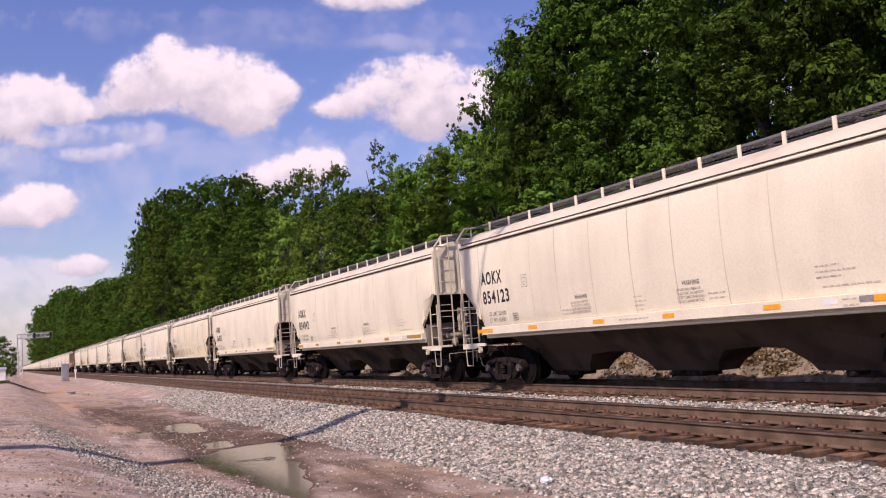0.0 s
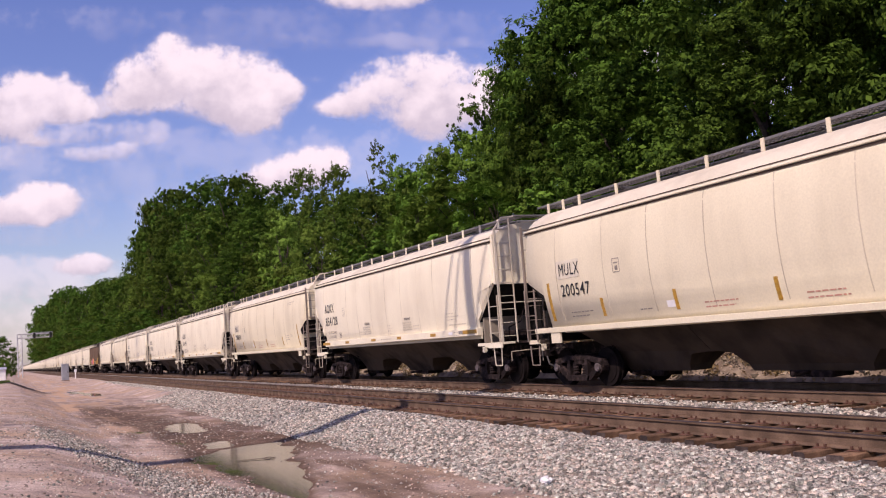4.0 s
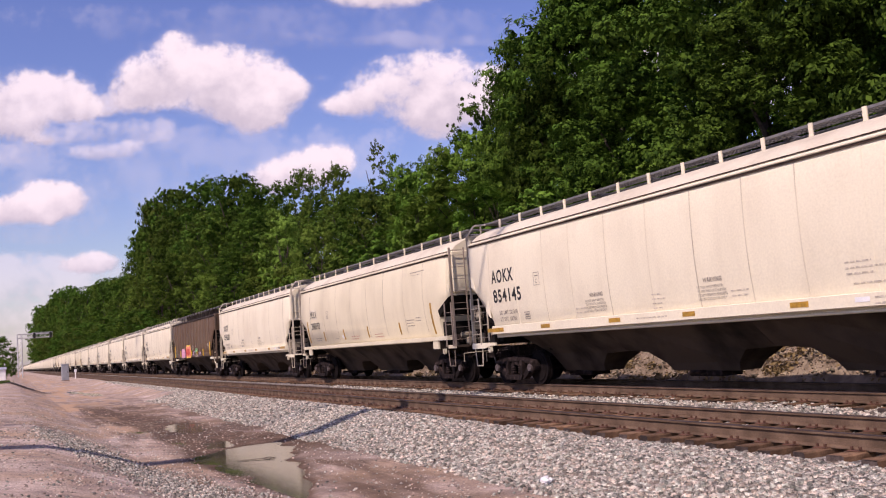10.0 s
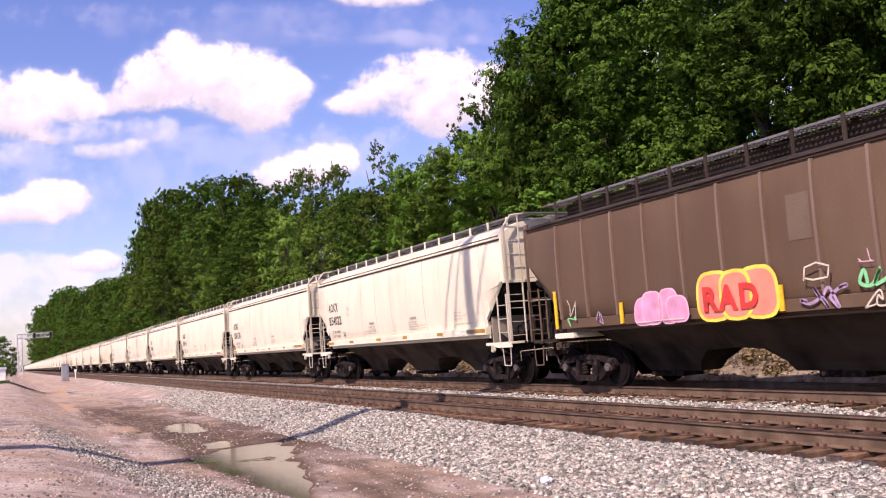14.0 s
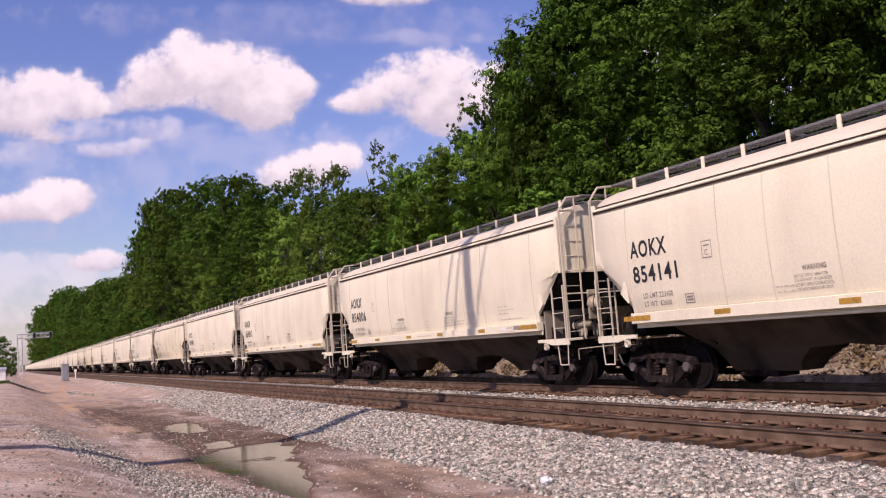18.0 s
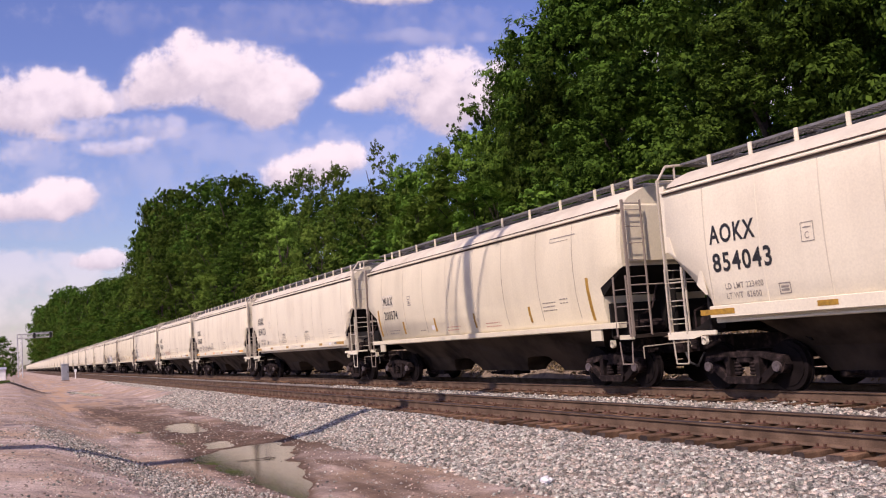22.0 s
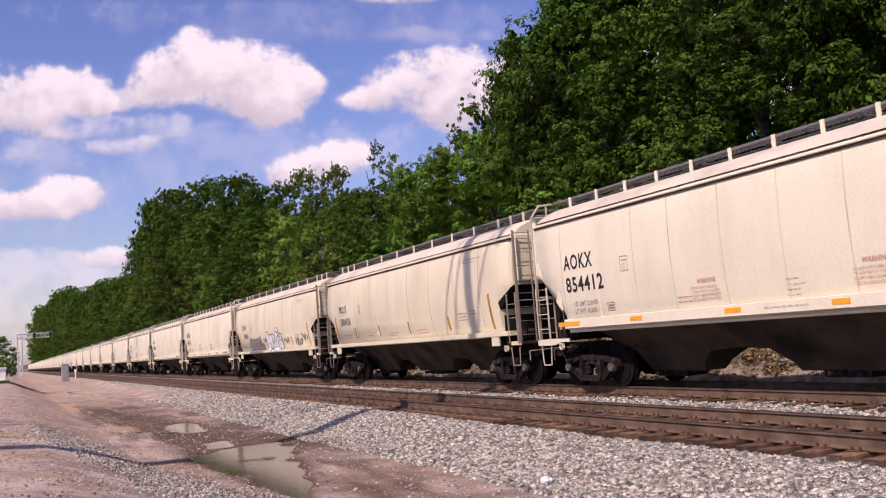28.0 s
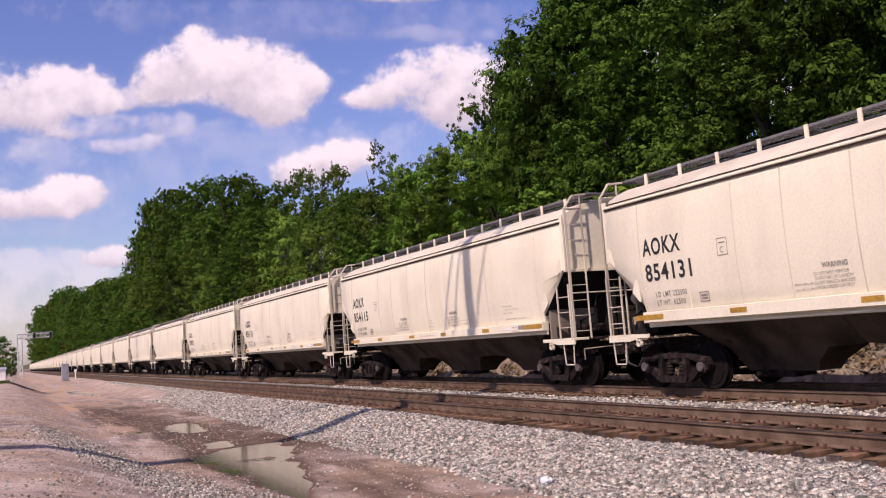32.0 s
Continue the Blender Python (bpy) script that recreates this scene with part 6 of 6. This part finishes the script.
# ---- things along the line ----
def make_signal():
    """Cantilever signal mast far down the line."""
    root = new("signal_bridge")
    root.location = (2.1, 220, float(ground_height(2.1, 220)))
    tagged(root, "silver cantilever signal bridge reaching over the tracks", "signal")
    top = 9.6
    for dx in (-0.45, 0.45):
        for dy in (-0.45, 0.45):
            bm = bmesh.new()
            tube(bm, (dx, dy, 0), (dx, dy, top), 0.13, 6)
            part("mast_leg", bm, M_SIGNAL, root)
    bm = bmesh.new()
    for k in range(8):
        z = 0.3 + k * 1.15
        for s in (-0.45, 0.45):
            tube(bm, (-0.45, s, z), (0.45, s, z + 1.1), 0.08, 4)
            tube(bm, (s, 0.45, z), (s, -0.45, z + 1.1), 0.04, 4)
    part("mast_lacing", bm, M_SIGNAL, root)
    for z in (top - 0.9, top):
        for dy in (-0.4, 0.4):
            bm = bmesh.new()
            tube(bm, (-0.4, dy, z), (6.6, dy, z), 0.11, 6)
            part("arm_chord", bm, M_SIGNAL, root)
    bm = bmesh.new()
    for k in range(7):
        x = k * 0.95
        tube(bm, (x, -0.4, top - 0.9), (x + 0.9, -0.4, top), 0.04, 4)
        tube(bm, (x, 0.4, top), (x + 0.9, 0.4, top - 0.9), 0.04, 4)
    part("arm_lacing", bm, M_SIGNAL, root)
    bm = bmesh.new()
    box(bm, 2.6, 6.7, -0.6, 0.6, top - 0.92, top - 0.84)
    for x in (2.6, 3.6, 4.6, 5.6, 6.7):
        tube(bm, (x, -0.6, top - 0.9), (x, -0.6, top + 0.25), 0.03, 4)
    tube(bm, (2.6, -0.6, top + 0.25), (6.7, -0.6, top + 0.25), 0.03, 4)
    part("arm_walkway", bm, M_SIGNAL, root)
    for x in (3.0, 6.3):
        bm = bmesh.new()
        box(bm, x - 0.24, x + 0.24, -0.95, -0.7, top - 1.0, top + 0.2, 0.08)
        head = part("signal_head", bm, M_DARK, root, "black signal head seen from the front")
        for z in (top - 0.75, top - 0.4, top - 0.05):
            bm = bmesh.new()
            tube(bm, (x, -1.15, z), (x, -0.95, z), 0.13, 10)
            part("lamp_hood", bm, M_DARK, head)


def make_cabinet():
    root = new("relay_cabinet")
    root.matrix_basis = pose(5.45, 107, float(ground_height(5.45, 107)) - 0.05, 0, 0, 4)
    tagged(root, "grey metal relay cabinet standing beside the track", "cabinet")
    bm = bmesh.new()
    box(bm, -0.36, 0.36, -0.3, 0.3, 0.15, 1.85, 0.02)
    part("cabinet_body", bm, M_CABINET, root)
    bm = bmesh.new()
    box(bm, -0.42, 0.42, -0.37, 0.37, 1.85, 1.95, 0.02)
    part("cabinet_roof", bm, M_SIGNAL, root)
    bm = bmesh.new()
    box(bm, -0.31, 0.31, -0.325, -0.302, 0.25, 1.78, 0.008)
    door = part("cabinet_door", bm, M_CABINET, root)
    bm = bmesh.new()
    box(bm, 0.2, 0.24, -0.36, -0.325, 0.95, 1.15)
    part("door_handle", bm, M_DARK, door)
    bm = bmesh.new()
    box(bm, -0.4, 0.4, -0.35, 0.35, -0.25, 0.15, 0.02)
    part("concrete_footing", bm, M_ROCK, root)
    # a pale marker post nearer the train
    post = new("marker_post")
    post.location = (7.4, 122, float(ground_height(7.4, 122)))
    tagged(post, "short pale marker post beside the track", "post")
    bm = bmesh.new()
    box(bm, -0.07, 0.07, -0.04, 0.04, -0.2, 1.0, 0.01)
    part("shaft", bm, M_WHITE, post)
    bm = bmesh.new()
    box(bm, -0.16, 0.16, -0.06, -0.042, 0.8, 1.15, 0.008)
    part("plate", bm, M_WHITE, post)
    # white hut at the edge of the view
    hut = new("white_hut")
    hut.location = (-1.15, 118, float(ground_height(-0.6, 118)))
    tagged(hut, "small white equipment hut beyond the grass", "hut")
    bm = bmesh.new()
    box(bm, -1.5, 0.7, -1, 1, -0.3, 1.35, 0.02)
    part("wall", bm, M_WHITE, hut)
    bm = bmesh.new()
    slab(bm, [(-1.15, 1.35), (0, 1.6), (1.15, 1.35), (1.15, 1.28), (-1.15, 1.28)], -1.6, 0.8)
    part("roof", bm, M_SIGNAL, hut)


def make_pole():
    """The utility pole beside the camera, outside the view: its shadow and that of its guys lie on ground and train."""
    root = new("utility_pole")
    flat = Vector((SUN_FROM.x, SUN_FROM.y)).normalized()
    back = 16.6
    bx, by = 12.14 + flat.x * back, 23.17 + flat.y * back
    gz = float(ground_height(bx, by))
    root.location = (bx, by, gz)
    tagged(root, "tall creosoted wooden utility pole with guy wires", "utility pole")
    bm = bmesh.new()
    tube(bm, (0, 0, -0.3), (0, 0, 22.6), 0.27, 12, 0.2)
    part("pole", bm, M_POLE, root)
    drop = back * SUN_FROM.z / math.hypot(SUN_FROM.x, SUN_FROM.y)
    # guys: straight lines whose shade falls on the train beside the pole's
    for (ya, za), (yb, zb) in (((24.01, 4.11), (25.04, 1.58)), ((21.85, 4.17), (22.8, 1.99)), ((23.5, 4.15), (24.35, 1.6))):
        k = (yb - ya) / (zb - za)
        top_z, low_z = 22.4, 0.3
        at = lambda z: (0.0, ya + (z - drop - za) * k - 23.17, z - gz)
        bm = bmesh.new()
        tube(bm, at(low_z), at(top_z), 0.05, 6)
        part("guy_wire", bm, M_BLACK, root)
    bm = bmesh.new()
    box(bm, -0.08, 0.08, -2.0, 0.3, 22.2, 22.35)
    tube(bm, (0, -1.87, 22.3), (0, -1.87, 21.0), 0.1, 8)
    part("crossarm", bm, M_POLE, root)
    copy_thing(root, pose(bx - 0.6, by + 76, gz))


def make_clouds():
    """Far sheets of fair-weather cloud that drift to the right."""
    m = bpy.data.materials.new("cloud")
    m.use_nodes = True
    n, l = m.node_tree.nodes, m.node_tree.links
    n.remove(n["Principled BSDF"])
    out = n["Material Output"]
    tc, info = n.new("ShaderNodeTexCoord"), n.new("ShaderNodeObjectInfo")

    def node(kind, **kw):
        q = n.new(kind)
        for k, v in kw.items():
            q.inputs[k].default_value = v
        return q

    def calc(op, a, b=0.0):
        q = n.new("ShaderNodeMath")
        q.operation = op
        for k, v in enumerate((a, b)):
            if isinstance(v, (int, float)):
                q.inputs[k].default_value = v
            else:
                l.new(v, q.inputs[k])
        return q.outputs[0]

    def span(src, a, b, c=0.0, d=1.0, smooth=True):
        q = n.new("ShaderNodeMapRange")
        if smooth:
            q.interpolation_type = "SMOOTHSTEP"
        for k, v in (("From Min", a), ("From Max", b), ("To Min", c), ("To Max", d)):
            q.inputs[k].default_value = v
        l.new(src, q.inputs["Value"])
        return q.outputs["Result"]

    seed = n.new("ShaderNodeCombineXYZ")
    l.new(calc("MULTIPLY", info.outputs["Random"], 3700.0), seed.inputs["Z"])
    where = n.new("ShaderNodeVectorMath")
    where.operation = "ADD"
    l.new(tc.outputs["Object"], where.inputs[0])
    l.new(seed.outputs[0], where.inputs[1])
    noises = []
    for sc, det, rough in ((0.0046, 4, 0.45), (0.011, 6, 0.5), (0.032, 4, 0.5)):
        t = node("ShaderNodeTexNoise", Scale=sc, Detail=det, Roughness=rough)
        l.new(where.outputs[0], t.inputs["Vector"])
        noises.append(t.outputs["Fac"])
    tall = n.new("ShaderNodeAttribute")
    tall.attribute_name = "level"
    # the sheet's vertices carry how deep inside the cloud they lie
    inside = n.new("ShaderNodeAttribute")
    inside.attribute_name = "inside"
    depth = calc("ADD", inside.outputs["Fac"], calc("MULTIPLY", calc("SUBTRACT", noises[0], 0.5), 1.35))
    depth = calc("ADD", depth, calc("MULTIPLY", calc("SUBTRACT", noises[1], 0.5), span(tall.outputs["Fac"], 0.1, 0.9, 0.5, 1.05)))
    depth = calc("ADD", depth, calc("MULTIPLY", calc("SUBTRACT", noises[2], 0.5), 0.42))
    thick = n.new("ShaderNodeAttribute")
    thick.attribute_name = "thick"
    rim = calc("ADD", calc("MULTIPLY", span(depth, 0.04, 0.55), 0.8), calc("MULTIPLY", span(depth, -0.3, 0.8), 0.2))
    alpha = calc("MULTIPLY", rim, thick.outputs["Fac"])
    # lit tops, greyer bases
    level = n.new("ShaderNodeAttribute")
    level.attribute_name = "level"
    lit = calc("ADD", level.outputs["Fac"], calc("MULTIPLY", calc("SUBTRACT", noises[0], 0.5), 0.9))
    lit = calc("ADD", lit, calc("MULTIPLY", calc("SUBTRACT", noises[1], 0.5), 0.9))
    col = n.new("ShaderNodeMix")
    col.data_type = "RGBA"
    col.inputs["A"].default_value, col.inputs["B"].default_value = (0.62, 0.61, 0.67, 1), (0.96, 0.94, 0.95, 1)
    l.new(span(lit, 0.05, 0.85), col.inputs["Factor"])
    em = node("ShaderNodeEmission", Strength=0.96)
    l.new(col.outputs["Result"], em.inputs["Color"])
    clear = n.new("ShaderNodeBsdfTransparent")
    mix = n.new("ShaderNodeMixShader")
    l.new(alpha, mix.inputs[0])
    l.new(clear.outputs[0], mix.inputs[1])
    l.new(em.outputs[0], mix.inputs[2])
    l.new(mix.outputs[0], out.inputs["Surface"])

    turn = VIEW.to_3x3()
    far, f = 4000.0, 1568 / 2 / math.tan(radians(52.87) / 2)
    # each cloud: thickness, then round masses (across, down, half width, half height) in the measure of a view 1568 wide, as they stand at 18.5 s
    masses = ((1.0, (312, 118, 62, 50), (388, 122, 74, 50), (458, 142, 80, 62), (478, 188, 62, 44), (248, 154, 58, 42), (285, 140, 50, 40), (532, 150, 34, 28), (415, 172, 64, 40), (322, 70, 18, 22)),
              (1.0, (618, 183, 46, 20), (668, 162, 50, 40), (742, 122, 62, 46), (758, 184, 72, 56), (822, 160, 74, 76), (885, 175, 60, 70)),
              (0.95, (20, 172, 95, 52), (92, 152, 64, 34), (138, 166, 48, 40), (165, 192, 34, 20), (36, 208, 64, 42), (-80, 190, 110, 70), (98, 246, 26, 10)),
              (1.0, (60, 364, 70, 36), (112, 350, 58, 36), (140, 345, 45, 24), (5, 372, 50, 26), (-40, 365, 50, 30)),
              (1.0, (485, 316, 48, 30), (535, 302, 54, 36), (585, 288, 50, 38), (610, 276, 34, 24)),
              (0.75, (208, 178, 62, 26), (168, 176, 44, 22)),
              (0.5, (560, 132, 44, 14), (585, 138, 30, 10)),
              (0.6, (215, 262, 75, 17), (265, 252, 40, 12), (180, 268, 40, 14)),
              (0.85, (160, 462, 60, 20), (195, 460, 45, 20)),
              (0.95, (640, -8, 80, 24), (730, -10, 80, 24)),
              (0.45, (220, 225, 130, 44), (110, 245, 80, 30)),
              (0.4, (35, 285, 75, 26), (60, 250, 70, 24)),
              (0.45, (0, 470, 260, 50), (-40, 540, 420, 90), (160, 600, 420, 90), (120, 500, 200, 50)),
              (0.2, (150, 300, 330, 70), (420, 250, 260, 60), (40, 400, 300, 60), (650, 280, 260, 60)),
              (0.13, (350, 30, 420, 50), (750, 60, 300, 50)),
              (0.22, (660, 62, 130, 22), (800, 75, 120, 26), (560, 50, 90, 16)),
              (0.25, (310, 338, 60, 18), (400, 45, 55, 12)),
              (0.9, (1100, 120, 150, 90), (1240, 100, 170, 110), (1360, 140, 130, 100)))
    made = []
    for k, (dense, *lobes) in enumerate(masses):
        x0, x1 = min(c[0] - c[2] for c in lobes), max(c[0] + c[2] for c in lobes)
        y0, y1 = min(c[1] - c[3] for c in lobes), max(c[1] + c[3] for c in lobes)
        cx, cy, w, h = (x0 + x1) / 2, (y0 + y1) / 2, (x1 - x0) * 0.5 + 60, (y1 - y0) * 0.5 + 60
        gx, gy = 60, 36
        s = far / f
        u, v = np.meshgrid(np.linspace(-w, w, gx), np.linspace(-h, h, gy))
        total, level = np.zeros(u.shape), np.zeros(u.shape)
        for lx, ly, rx, ry in lobes:
            dx, dy = (u + cx - lx) / rx, (v - (cy - ly)) / ry
            near = np.exp(-1.25 * (dx * dx + dy * dy))
            total += near
            level += near * dy
        level = level / np.maximum(total, 1e-6)
        field = np.clip(np.log(np.maximum(total, 1e-4)) * 0.46 + (0.5 if dense > 0.7 else 0.6), -1.5, 1.0)
        if dense < 0.7:
            field = field * 0.6 - 0.02
        edge = np.clip(np.minimum(w - np.abs(u), h - np.abs(v)) / (22 if dense > 0.5 else 90), 0, 1)
        field = field * edge - (1 - edge) * 2
        tone = 0.5 + 0.38 * level + 0.35 * v / h
        verts = np.stack([u * s, v * s, 0 * u], -1).reshape(-1, 3)
        i = (np.arange(gy - 1)[:, None] * gx + np.arange(gx - 1)[None]).ravel()
        me = quick_mesh("cloud", verts, np.stack([i, i + 1, i + gx + 1, i + gx], -1), m)
        for key, values in (("inside", field), ("level", tone), ("thick", np.full(u.shape, dense))):
            me.attributes.new(key, "FLOAT", "POINT").data.foreach_set("value", np.ascontiguousarray(values, dtype=np.float32).ravel())
        ob = new("cloud", me)
        tagged(ob, "white fair-weather cloud drifting across the blue sky", "cloud", "clouds", "structure")
        made.append((ob, cx, cy, far + 18 * k))
    # the same broken cloud, unseen, added all round to whiten the ambient light
    r = random.Random(8)
    for k in range(12):
        yaw, up = r.uniform(70, 345), r.uniform(12, 78)
        way = ahead(yaw, up)
        if way.angle(SUN_FROM) < 0.42:
            continue
        ob = new("cloud", made[r.randrange(3)][0].data)
        ob.matrix_basis = look(way * 4300, (0, 0, 0), r.uniform(-20, 20)) @ pose(0, 0, 0, 0, 180, 0) @ Matrix.Diagonal((*[r.uniform(1.6, 2.6)] * 2, 1, 1))
        tagged(ob, "white fair-weather cloud drifting across the blue sky", "cloud", "clouds", "structure")
    rows_of = []
    for ob, cx, cy, dist in made:
        rows = []
        for t in (0.0, 16.0, 32.0):
            dx, dy = (t - 18.5) * 1.65, (t - 18.5) * -0.5
            way = turn @ Vector(((cx + dx - 784) / f, (441 - cy - dy) / f, -1))
            at = Vector(EYE) + way * dist
            m4 = turn.to_4x4()
            m4.translation = at
            rows.append((t, m4))
        rows_of.append((ob, rows))
    return rows_of


make_wood()
make_bank()
make_grass()
make_twig()
make_dark_strip()
make_signal()
make_cabinet()
make_pole()
CLOUD_ROWS = make_clouds()


def motions():
    times = [0, 4, 8, 12, 16, 20, 24, 28, 32]
    for car, middle in CARS:
        walk(car, [(t, pose(FAR_X, middle - travelled(t), 0)) for t in times])
    for ob, rows in CLOUD_ROWS:
        walk(ob, rows)
    # wheels roll without slipping; all wheelsets turn alike, so they share one action per axle
    for side, sets in WHEELSETS.items():
        rows = []
        for k in range(int(SECONDS * FPS) + 1):
            t = k / FPS
            rows.append((t, Matrix.Translation((0, side * 0.89, 0.457)) @ Matrix.Rotation(travelled(t) / 0.457, 4, "X")))
        first = sets[0]
        walk(first, rows)
        for w in sets[1:]:
            w.rotation_mode = "QUATERNION"
            w.animation_data_create()
            w.animation_data.action = first.animation_data.action
            w.animation_data.action_slot = first.animation_data.action_slot


motions()
